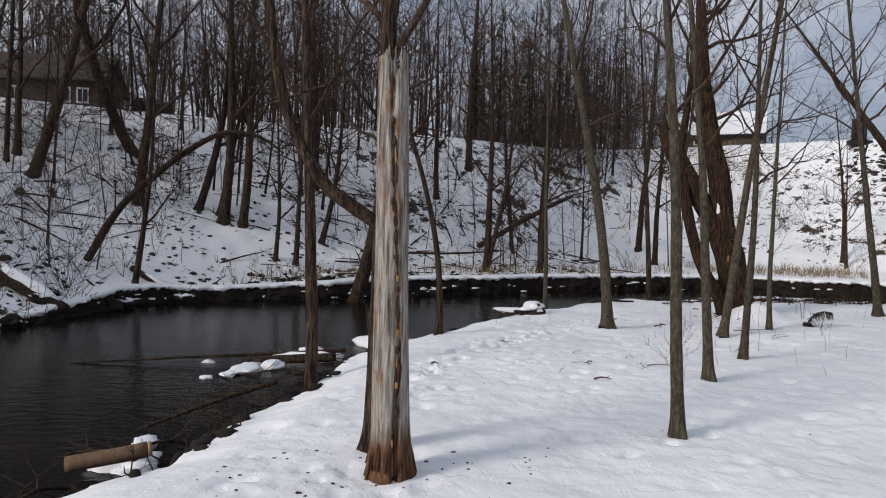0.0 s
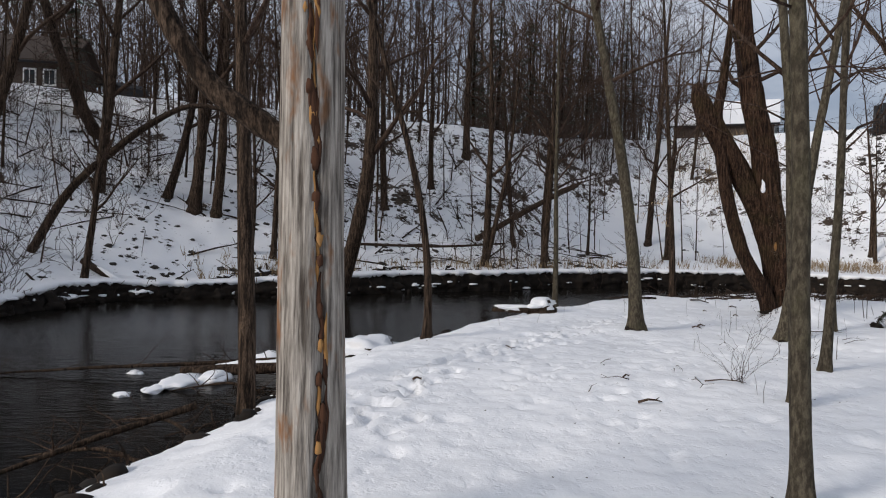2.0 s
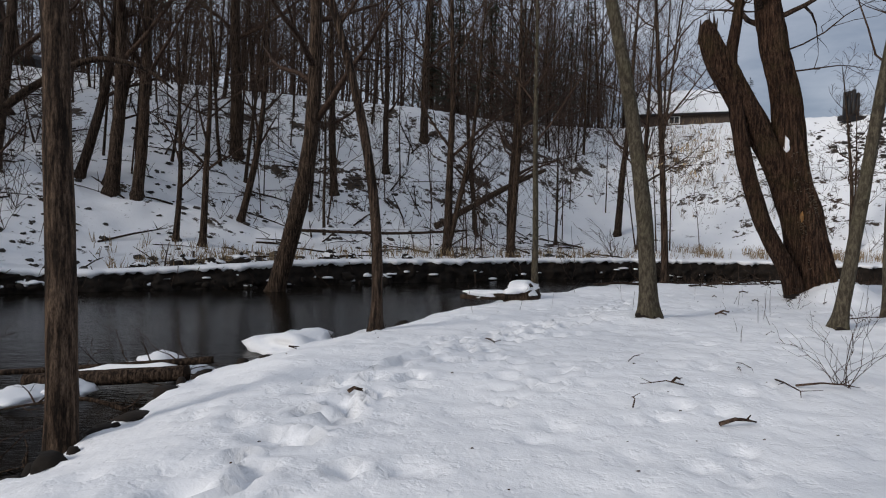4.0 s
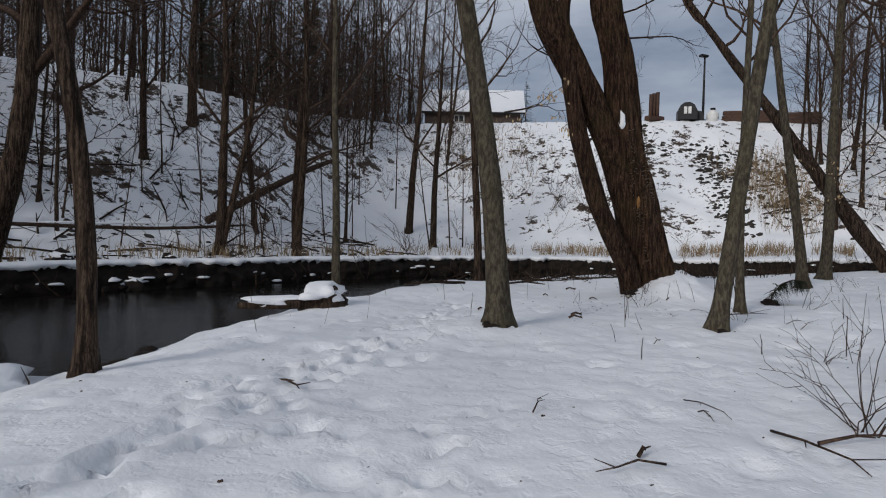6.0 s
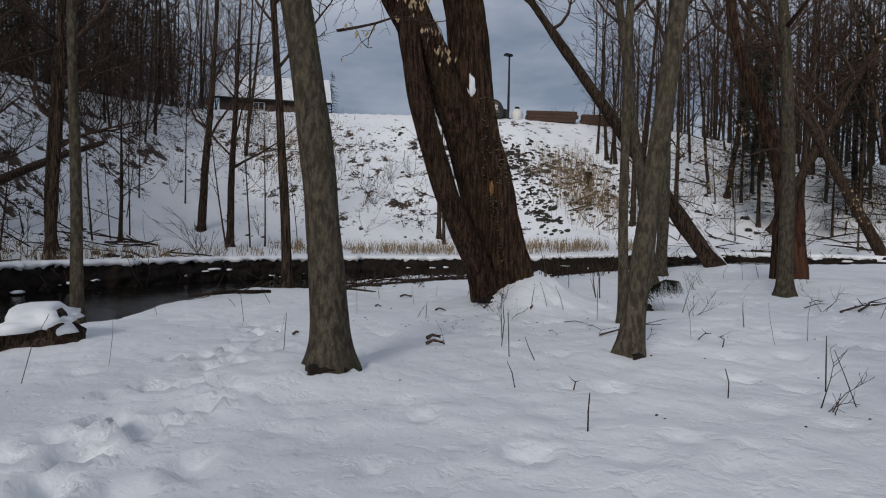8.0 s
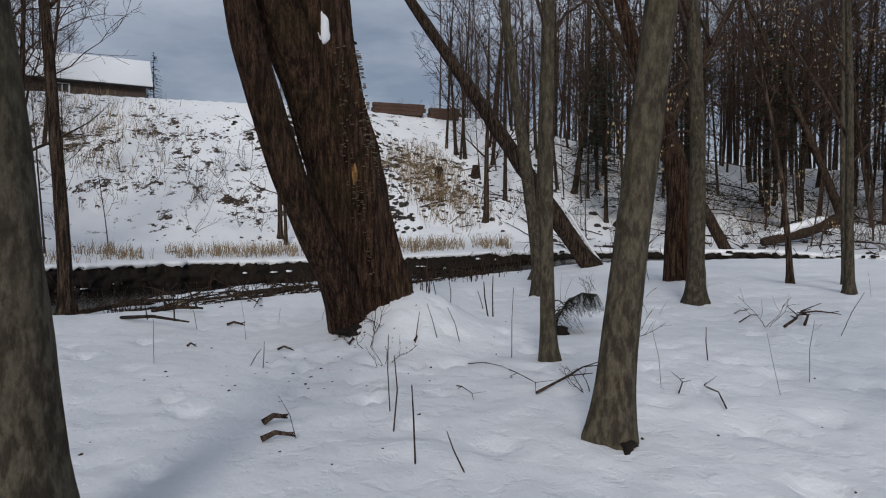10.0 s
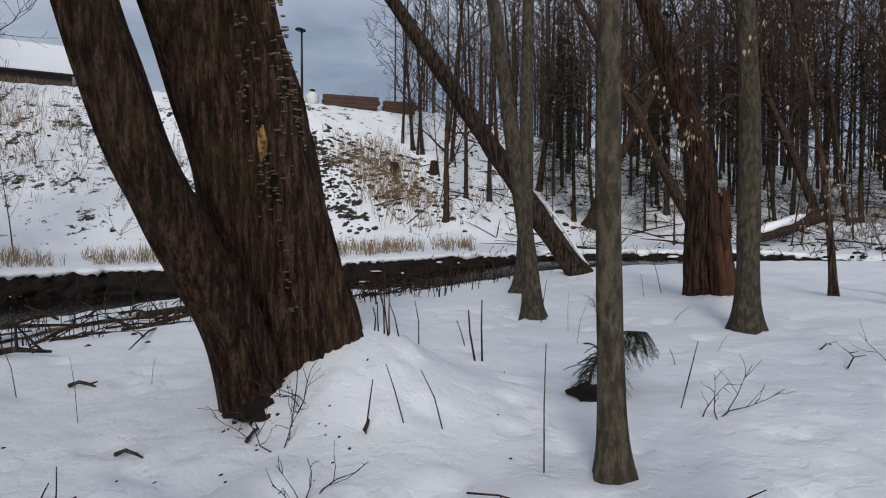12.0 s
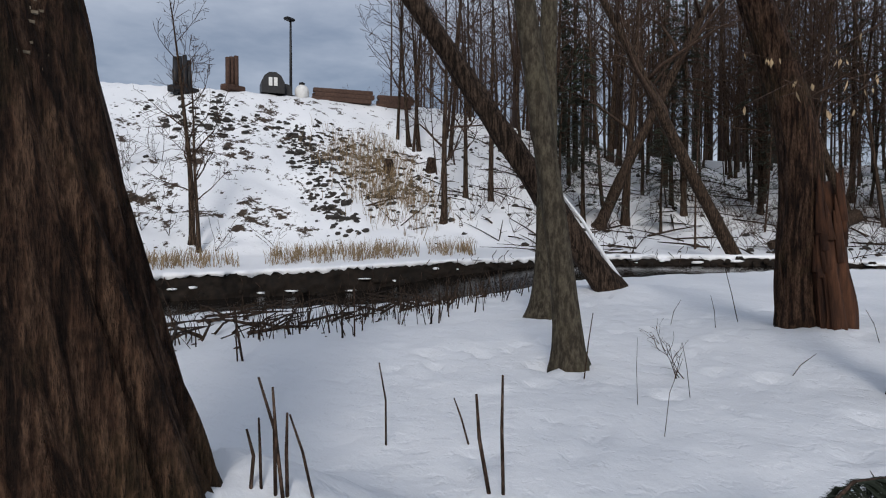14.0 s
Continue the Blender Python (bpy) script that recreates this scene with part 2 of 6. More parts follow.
def to_line(x, y, line):
    """Distance to a polyline, and the place along it, in corners."""
    best, place = np.full(x.shape, 1e9), np.zeros(x.shape)
    for k, ((ax, ay), (bx, by)) in enumerate(zip(line, line[1:])):
        dx, dy = bx - ax, by - ay
        s = np.clip(((x - ax) * dx + (y - ay) * dy) / (dx * dx + dy * dy), 0, 1)
        d = np.hypot(x - ax - s * dx, y - ay - s * dy)
        place = np.where(d < best, k + s, place)
        best = np.minimum(best, d)
    return best, place


def inside(x, y, ring):
    odd = np.zeros(x.shape, bool)
    for (ax, ay), (bx, by) in zip(ring, ring[1:] + ring[:1]):
        if ay != by:
            odd ^= ((ay > y) != (by > y)) & (x < (bx - ax) * (y - ay) / (by - ay) + ax)
    return odd


def step(a, b, v):
    s = np.clip((v - a) / (b - a), 0, 1)
    return s * s * (3 - 2 * s)


def hump(x, y, cx, cy, r, h):
    return h * np.exp(-((x - cx) ** 2 + (y - cy) ** 2) / (r * r))


WAVES = [(random.Random(k).uniform(0, 6.28), random.Random(k + 50).uniform(0, 6.28)) for k in range(24)]


def ripple(x, y, size, seed):
    """A soft uneven field of about that size in metres, within -1 to 1."""
    total = 0
    for k in range(6):
        turn, shift = WAVES[(seed * 5 + k) % 24]
        f = 6.283 / size * (0.6 + 0.22 * k)
        total = total + np.sin(f * (x * math.cos(turn) + y * math.sin(turn)) + shift + 1.3 * np.sin(f * 0.43 * (y * math.cos(turn) - x * math.sin(turn)) + 2 * shift))
    return total / 6


TRAIL = [(-0.9, 10.6), (-0.47, 11.7), (-0.13, 12.5), (0.13, 13.2), (0.5, 14.3), (1.1, 15.0), (1.75, 15.9), (2.5, 16.9), (3.25, 17.8), (4.2, 19.0), (4.83, 19.6), (5.8, 21.2)]
HOLES = [(1.47, 13.27), (1.35, 12.81), (1.64, 13.38), (1.83, 13.25), (2.73, 14.53), (2.91, 14.61), (0.11, 13.1), (1.74, 15.84), (2.26, 14.29), (2.2, 14.0), (8.48, 19.33), (7.85, 20.04), (7.76, 20.3), (7.7, 19.07), (8.23, 20.18), (6.52, 20.01), (7.23, 19.44), (3.61, 18.46), (5.6, 20.11)]
PRINTS = []
walker = random.Random(11)
for (ax, ay), (bx, by) in zip(TRAIL, TRAIL[1:]):
    for k in range(12):
        s = (k + walker.random()) / 12
        PRINTS.append((ax + s * (bx - ax) + walker.gauss(0, 0.22), ay + s * (by - ay) + walker.gauss(0, 0.22), walker.uniform(0.065, 0.11), walker.uniform(0.06, 0.12)))
for k in range(520):
    PRINTS.append((walker.uniform(-2.5, 10.5), walker.uniform(6.2, 23), walker.uniform(0.06, 0.16), walker.uniform(0.012, 0.05)))
for k in range(230):
    PRINTS.append((walker.uniform(9.5, 19), walker.uniform(14.5, 24), walker.uniform(0.06, 0.14), walker.uniform(0.015, 0.05)))
for k in range(16):
    PRINTS.append((13 + 0.32 * k + walker.gauss(0, 0.08), 22.6 - 0.14 * k + walker.gauss(0, 0.1), 0.1, 0.05))
for k in range(22):
    PRINTS.append((walker.uniform(-2.5, 0.9), walker.uniform(6.4, 7.3), walker.uniform(0.06, 0.13), walker.uniform(0.03, 0.06)))


for hx, hy in HOLES:
    for k in range(3):
        PRINTS.append((hx + walker.gauss(0, 0.05), hy + walker.gauss(0, 0.05), walker.uniform(0.05, 0.08), walker.uniform(0.035, 0.07)))


def water_z(x, y):
    """The stream falls over a riffle above the bend."""
    return WATER + 1.0 * step(23, 31, np.asarray(x, float) - 0.25 * (np.asarray(y, float) - 24))


def land(x, y):
    """The height of the snow or soil at (x, y)."""
    x, y = np.atleast_1d(np.asarray(x, float)), np.atleast_1d(np.asarray(y, float))
    level = water_z(x, y)
    wob = 0.35 * ripple(x, y, 2.4, 1) + 0.12 * ripple(x, y, 0.8, 2)
    d_near, _ = to_line(x, y, NEAR_EDGE)
    d_far, _ = to_line(x, y, FAR_EDGE)
    d_crest, at_crest = to_line(x, y, CREST)
    in_water = inside(x, y, NEAR_EDGE + FAR_EDGE[::-1])
    in_slope = inside(x, y, FAR_EDGE + CREST[::-1])
    in_near = inside(x, y, NEAR_EDGE)
    crest_z = np.interp(at_crest, range(len(CREST)), CREST_Z)
    # near side: a flat of deep snow, a rise at the start, a low brushy shelf by the bend
    flat = -0.12 + 1.15 * step(6.2, -1.5, y) * step(-4.5, -1.5, x) + 0.024 * np.clip(x - 8, 0, 60) - 0.36 * step(24.2, 27.2, y + 0.12 * (x - 14)) * step(7, 10, x) * step(24, 20, x)
    flat = flat + 0.05 * ripple(x, y, 5, 0) + 0.022 * ripple(x, y, 1.3, 3) + 0.018 * ripple(x, y, 0.45, 1)
    flat = flat + hump(x, y, 9.8, 20.5, 0.8, 0.42) + hump(x, y, 4.6, 18.1, 0.7, 0.08) + hump(x, y, 10.3, 20.75, 0.5, 0.2) + hump(x, y, 9.8, 20.5, 0.8, 0.05) * (ripple(x, y, 0.4, 2) + ripple(x, y, 0.22, 3)) + hump(x, y, 19.9, 22.3, 1.0, 0.2) + hump(x, y, 16.9, 19.1, 1.3, 0.15)
    for fx, fy, fr, fd in PRINTS:
        if x.ndim == 2:
            i0, i1 = np.searchsorted(x[0], (fx - 3 * fr, fx + 3 * fr))
            j0, j1 = np.searchsorted(y[:, 0], (fy - 3 * fr, fy + 3 * fr))
            s = np.hypot(x[j0:j1, i0:i1] - fx, y[j0:j1, i0:i1] - fy) / fr
            flat[j0:j1, i0:i1] -= fd * (np.exp(-s ** 4) - 0.35 * np.exp(-((s - 1.35) / 0.3) ** 2))
    shore = np.clip(d_near + 0.5 * wob, 0, None)
    flat = flat - 0.3 * (1 - step(0.1, 1.6, shore))
    near = level - 0.12 + (flat - level + 0.12) * step(-0.02, 0.42, shore)
    # far side: a cut bank, a narrow flat, then the hillside
    rise = np.clip(d_far + 0.45 * wob, 0, None)
    bank_top = -0.14 - 0.26 * step(-2, -9, x)
    toe = 3.6 + 1.6 * step(-4, 6, x)
    toe = np.where(x < -2, 1.2 + (toe - 1.2) * step(-13, -2, x), toe)
    u = np.clip((rise - toe) / np.maximum(rise + d_crest - toe, 0.5), 0, 1)
    power = 1.12 + 1.15 * np.exp(-((x - 14) / 7.5) ** 2) + 0.35 * np.exp(-((x + 2) / 6) ** 2)
    hill = bank_top + 0.35 * step(0, 6, rise) + (crest_z - bank_top - 0.35) * u ** power
    hill = hill + 0.25 * step(3, 9, rise) * step(0, 4, d_crest) * (ripple(x, y, 6, 2) + 0.5 * ripple(x, y, 2.2, 3))
    inset = step(-13.6, -11.5, x)
    cut = 0.62 + 0.3 * step(-6, -13, x)
    bank_top = bank_top + 0.4 * step(25, 33, x)
    hill = hill + 0.4 * step(25, 33, x) * (1 - u)
    slope = level - 0.15 + (hill - level + 0.15) * step(0.45 * inset, 0.45 * inset + cut, rise)
    plateau = crest_z - 0.3 * step(0, 8, d_crest) + 0.02 * d_crest + 0.3 * ripple(x, y, 14, 3) * step(3, 12, d_crest)
    bed = level - 0.15 - 0.45 * step(0, 2.5, np.minimum(d_near, d_far))
    return np.where(in_water, bed, np.where(in_near, near, np.where(in_slope, slope, plateau)))

# ---- building helpers ----
def solid(name, verts, faces, material, parent=None, label="", smooth=True):
    me = bpy.data.meshes.new(name)
    me.from_pydata(verts, [], faces)
    me.materials.append(material)
    if smooth:
        me.polygons.foreach_set("use_smooth", [True] * len(me.polygons))
    me.update()
    ob = new(name, me)
    ob.parent = parent
    if label:
        ob["label"] = label
    return ob


def thing(name, at, label, category, group="", kind=""):
    ob = new(name)
    ob.empty_display_size = 0.2
    ob.location = at
    return tagged(ob, label, category, group, kind)


SHEET = []


def height(x, y):
    """The height of the ground sheet at (x, y)."""
    xs, ys, gz = SHEET[0]
    i = min(max(int(np.searchsorted(xs, x)) - 1, 0), len(xs) - 2)
    j = min(max(int(np.searchsorted(ys, y)) - 1, 0), len(ys) - 2)
    s, t = (x - xs[i]) / (xs[i + 1] - xs[i]), (y - ys[j]) / (ys[j + 1] - ys[j])
    return float((gz[j, i] * (1 - s) + gz[j, i + 1] * s) * (1 - t) + (gz[j + 1, i] * (1 - s) + gz[j + 1, i + 1] * s) * t)


class Wood:
    """Gathers tapered tubes into one mesh."""

    def __init__(self, thin=0.003):
        self.verts, self.faces, self.thin = [], [], thin

    def tube(self, pts, radii, sides, shape=None, caps=True):
        first, side = len(self.verts), Vector((1, 0.2, 0.1))
        count = len(pts)
        for k, (p, r) in enumerate(zip(pts, radii)):
            along = (pts[min(k + 1, count - 1)] - pts[max(k - 1, 0)]).normalized()
            side = (side - along * side.dot(along))
            side = side.normalized() if side.length > 1e-4 else along.orthogonal().normalized()
            other = along.cross(side)
            for s in range(sides):
                a = 6.2832 * s / sides
                q = r * (shape(k, a) if shape else 1)
                self.verts.append(p + q * (math.cos(a) * side + math.sin(a) * other))
            if k:
                for s in range(sides):
                    s2 = (s + 1) % sides
                    a0, b0 = first + (k - 1) * sides, first + k * sides
                    self.faces.append((a0 + s, a0 + s2, b0 + s2, b0 + s))
        if caps:
            self.faces.append(tuple(first + (count - 1) * sides + s for s in range(sides)))
            self.faces.append(tuple(first + s for s in reversed(range(sides))))

    def sprout(self, p, d, length, r, level, rng, tips=None, droop=0.0, fine=True):
        """A branch with its side branches. level 0 is a limb."""
        n = ((6, 4, 3), (5, 3, 2))[self.thin > 0.006][level]
        pts, radii, q, d = [Vector(p)], [r], Vector(p), Vector(d).normalized()
        for k in range(n):
            wild = (0.16, 0.24, 0.28)[level]
            d = (d + Vector((rng.gauss(0, wild), rng.gauss(0, wild), rng.gauss(0.07 - droop, wild)))).normalized()
            q = q + d * (length / n)
            pts.append(q)
            radii.append(max(r * (1 - 0.85 * (k + 1) / n), self.thin * (1, 0.9, 0.75)[level]))
        self.tube(pts, radii, ((5, 4, 3), (4, 3, 3))[self.thin > 0.006][level], None, level == 0)
        if tips is not None and level:
            tips.extend(pts[1:])
        if level == 2 or (level == 1 and not fine):
            return
        for k in range((6, 3)[level] if fine else 5):
            s = rng.uniform(0.22, 0.98)
            j = min(int(s * n), n - 1)
            base = pts[j].lerp(pts[j + 1], s * n - j)
            way = (pts[j + 1] - pts[j]).normalized()
            out = Vector((rng.gauss(0, 1), rng.gauss(0, 1), rng.gauss(0.2, 0.7)))
            out = (out - way * out.dot(way)).normalized()
            self.sprout(base, way * rng.uniform(0.5, 1.0) + out * rng.uniform(0.5, 1.0), length * rng.uniform(0.3, 0.6) * (1.15 - 0.5 * s), max(radii[j] * 0.55, 0.003), level + 1, rng, tips, droop, fine)

    def put(self, name, material, parent, label="", smooth=True):
        return solid(name, self.verts, self.faces, material, parent, label, smooth)


def spine(h, lean, bend, rng, wobble):
    return Vector((lean[0] * h + bend[0] * h * h + wobble * math.sin(h * 1.1 + rng), lean[1] * h + bend[1] * h * h + wobble * math.cos(h * 0.9 + 2 * rng), h))


def trunk_tube(wood, r, tall, lean, bend, rng, sides=14, pace=0.16, flare=0.55, knobs=0.05, wobble=0.02, sink=0.35, top=0.12, cap=4.5):
    """A trunk with a root flare and an uneven skin."""
    phase = rng.uniform(0, 6)
    hs, h = [], -sink
    while h < tall:
        hs.append(h)
        h += pace * (0.35 if h < 0.4 else 1 if h < 5 else 4)
    hs.append(tall)

    def place(h):
        low = min(h, cap)
        p = spine(low, lean, bend, phase, wobble)
        if h > cap:
            slope = spine(cap, lean, bend, phase, wobble) - spine(cap - 0.5, lean, bend, phase, wobble)
            p = p + slope * 2 * (h - cap)
            p.z = h
        return p

    pts = [place(h) for h in hs]
    radii = [r * (1 - (1 - top) * max(h, 0) / tall) for h in hs]
    seed = rng.uniform(0, 100)

    def shape(k, a):
        h = max(hs[k], 0)
        base = flare * math.exp(-h / 0.2) * (1 + 0.35 * math.cos(3 * a + phase) + 0.3 * math.cos(5 * a + 2 * phase))
        skin = knobs * noise.noise((math.cos(a) * 1.6 + seed, math.sin(a) * 1.6, hs[k] * 1.4)) + 0.5 * knobs * noise.noise((math.cos(a) * 4, math.sin(a) * 4 + seed, hs[k] * 3))
        return 1 + base + 2 * skin

    wood.tube(pts, radii, sides, shape)
    return place, lambda h: r * (1 - (1 - top) * max(h, 0) / tall)


def bare_tree(x, y, r, tall, lean, bend, bark, label, group="", first=0.32, limbs=13, seed=0, leaves=0, sides=16, pace=0.12, extra=(), knobs=0.05, flare=0.55, name="tree", cap=4.5, fine=True, thin=0.003):
    """A leafless tree: trunk, crown of limbs and twigs, and dry leaves where it keeps them."""
    rng = random.Random(seed * 7 + 3)
    tree = thing(name, (x, y, height(x, y)), label, "tree", group)
    wood = Wood()
    place, girth = trunk_tube(wood, r, tall, lean, bend, rng, sides, pace, flare, knobs, cap=cap)
    wood.put("trunk", bark, tree)
    crown, tips = Wood(thin), []
    for k in range(limbs):
        s = first + (1 - first) * (k + rng.random()) / limbs * 0.97
        h, turn = tall * s, k * 2.4 + rng.uniform(-0.5, 0.5)
        d = Vector((math.cos(turn), math.sin(turn), rng.uniform(0.45, 1.3)))
        crown.sprout(place(h), d, tall * rng.uniform(0.2, 0.34) * (1.25 - 0.7 * s), girth(h) * 0.5, 0, rng, tips, fine=fine)
    for h, turn, up, length, thick in extra:
        crown.sprout(place(h), (math.cos(turn), math.sin(turn), up), length, thick, 0, rng, tips)
    crown.put("crown", TWIG, tree)
    if leaves and tips:
        dry_leaves(tree, tips, leaves, rng)
    return tree


def dry_leaves(tree, tips, count, rng):
    verts, faces = [], []
    for k in range(count):
        p = rng.choice(tips) + Vector((rng.gauss(0, 0.02), rng.gauss(0, 0.02), 0))
        turn, size = rng.uniform(0, 6.28), rng.uniform(0.035, 0.058)
        side = Vector((math.cos(turn), math.sin(turn), rng.uniform(-0.3, 0.3))) * size * 0.24
        fold = Vector((-math.sin(turn), math.cos(turn), 0)) * size * 0.12
        down = Vector((rng.gauss(0, 0.25), rng.gauss(0, 0.25), -1)).normalized() * size
        b = len(verts)
        verts += [p, p + down * 0.45 + side, p + down, p + down * 0.45 - side, p + down * 0.5 + fold]
        faces += [(b, b + 1, b + 4), (b + 1, b + 2, b + 4), (b + 2, b + 3, b + 4), (b + 3, b, b + 4)]
    leaves = solid("leaves", verts, faces, DEAD_LEAF, tree, "pale tan dry leaves", False)
    leaves["kind"] = "stuff"


def lump(name, at, size, material, seed=0, parent=None, label="", rough=0.28, rings=7):
    """An uneven rounded stone, clod or heap."""
    bm = bmesh.new()
    bmesh.ops.create_icosphere(bm, subdivisions=3 if rings > 6 else 2, radius=1)
    for v in bm.verts:
        q = 1 + rough * noise.noise(v.co * 1.4 + Vector((seed * 3.1, 0, 0))) + 0.5 * rough * noise.noise(v.co * 3.6 + Vector((0, seed * 1.7, 0)))
        v.co = Vector((v.co.x * size[0], v.co.y * size[1], v.co.z * size[2])) * q
    me = bpy.data.meshes.new(name)
    bm.to_mesh(me)
    bm.free()
    me.materials.append(material)
    me.polygons.foreach_set("use_smooth", [True] * len(me.polygons))
    ob = new(name, me)
    ob.location, ob.parent = at, parent
    if label:
        ob["label"] = label
    return ob


def box(name, size, at, material, parent=None, label="", bevel=0.02, turn=0.0):
    bm = bmesh.new()
    bmesh.ops.create_cube(bm, size=1)
    for v in bm.verts:
        v.co = Vector((v.co.x * size[0], v.co.y * size[1], v.co.z * size[2]))
    if bevel:
        bmesh.ops.bevel(bm, geom=bm.edges[:], offset=bevel, segments=2, affect="EDGES")
    me = bpy.data.meshes.new(name)
    bm.to_mesh(me)
    bm.free()
    me.materials.append(material)
    ob = new(name, me)
    ob.location, ob.rotation_euler, ob.parent = at, (0, 0, turn), parent
    if label:
        ob["label"] = label
    return ob


# ---- ground and water ----
def spaced(*runs):
    """Grid lines: (from, to, pace) in a row."""
    lines = []
    for a, b, pace in runs:
        lines += list(np.linspace(a, b, max(2, int(round((b - a) / pace)) + 1))[:-1])
    return np.array(lines + [runs[-1][1]])


def build_ground():
    xs = spaced((-420, -60, 24), (-60, -30, 1.5), (-30, -16, 0.5), (-16, -5, 0.25), (-5, 11, 0.085), (11, 19, 0.1), (19, 22, 0.2), (22, 40, 0.28), (40, 75, 0.8), (75, 110, 3), (110, 460, 24))
    ys = spaced((-420, -60, 24), (-60, -8, 3), (-8, 4, 0.5), (4, 24, 0.085), (24, 32, 0.18), (32, 44, 0.25), (44, 72, 0.6), (72, 110, 3), (110, 460, 24))
    gx, gy = np.meshgrid(xs, ys)
    gz = land(gx, gy)
    SHEET.append((xs, ys, gz))
    nx, ny = len(xs), len(ys)
    verts = np.stack([gx, gy, gz], -1).reshape(-1, 3)
    k = (np.arange(ny - 1)[:, None] * nx + np.arange(nx - 1)[None, :]).reshape(-1)
    faces = np.stack([k, k + 1, k + nx + 1, k + nx], -1)
    me = bpy.data.meshes.new("ground")
    me.vertices.add(len(verts))
    me.vertices.foreach_set("co", verts.astype(np.float32).ravel())
    me.loops.add(faces.size)
    me.loops.foreach_set("vertex_index", faces.astype(np.int32).ravel())
    me.polygons.add(len(faces))
    me.polygons.foreach_set("loop_start", np.arange(0, faces.size, 4, dtype=np.int32))
    me.update(calc_edges=True)
    me.polygons.foreach_set("use_smooth", [True] * len(faces))
    me.materials.append(GROUND)
    tagged(new("ground", me), "trodden snow over brown soil and leaf litter", "ground", kind="structure")


def build_water():
    xs, ys = np.arange(-30, 60, 0.75), np.arange(-60, 44, 0.75)
    gx, gy = np.meshgrid(xs, ys)
    gz = water_z(gx, gy)
    nx = len(xs)
    verts = np.stack([gx, gy, gz], -1).reshape(-1, 3)
    near_d, _ = to_line(gx, gy, NEAR_EDGE)
    far_d, _ = to_line(gx, gy, FAR_EDGE)
    wet = (inside(gx, gy, NEAR_EDGE + FAR_EDGE[::-1]) | (np.minimum(near_d, far_d) < 1.3)).ravel()
    faces = [(k, k + 1, k + nx + 1, k + nx) for j in range(len(ys) - 1) for k in range(j * nx, j * nx + nx - 1) if wet[k] and wet[k + 1] and wet[k + nx] and wet[k + nx + 1]]
    water = solid("water", verts.tolist(), faces, WATER_MAT)
    tagged(water, "dark slow stream water with faint ripples", "water", kind="structure")


build_ground()
build_water()


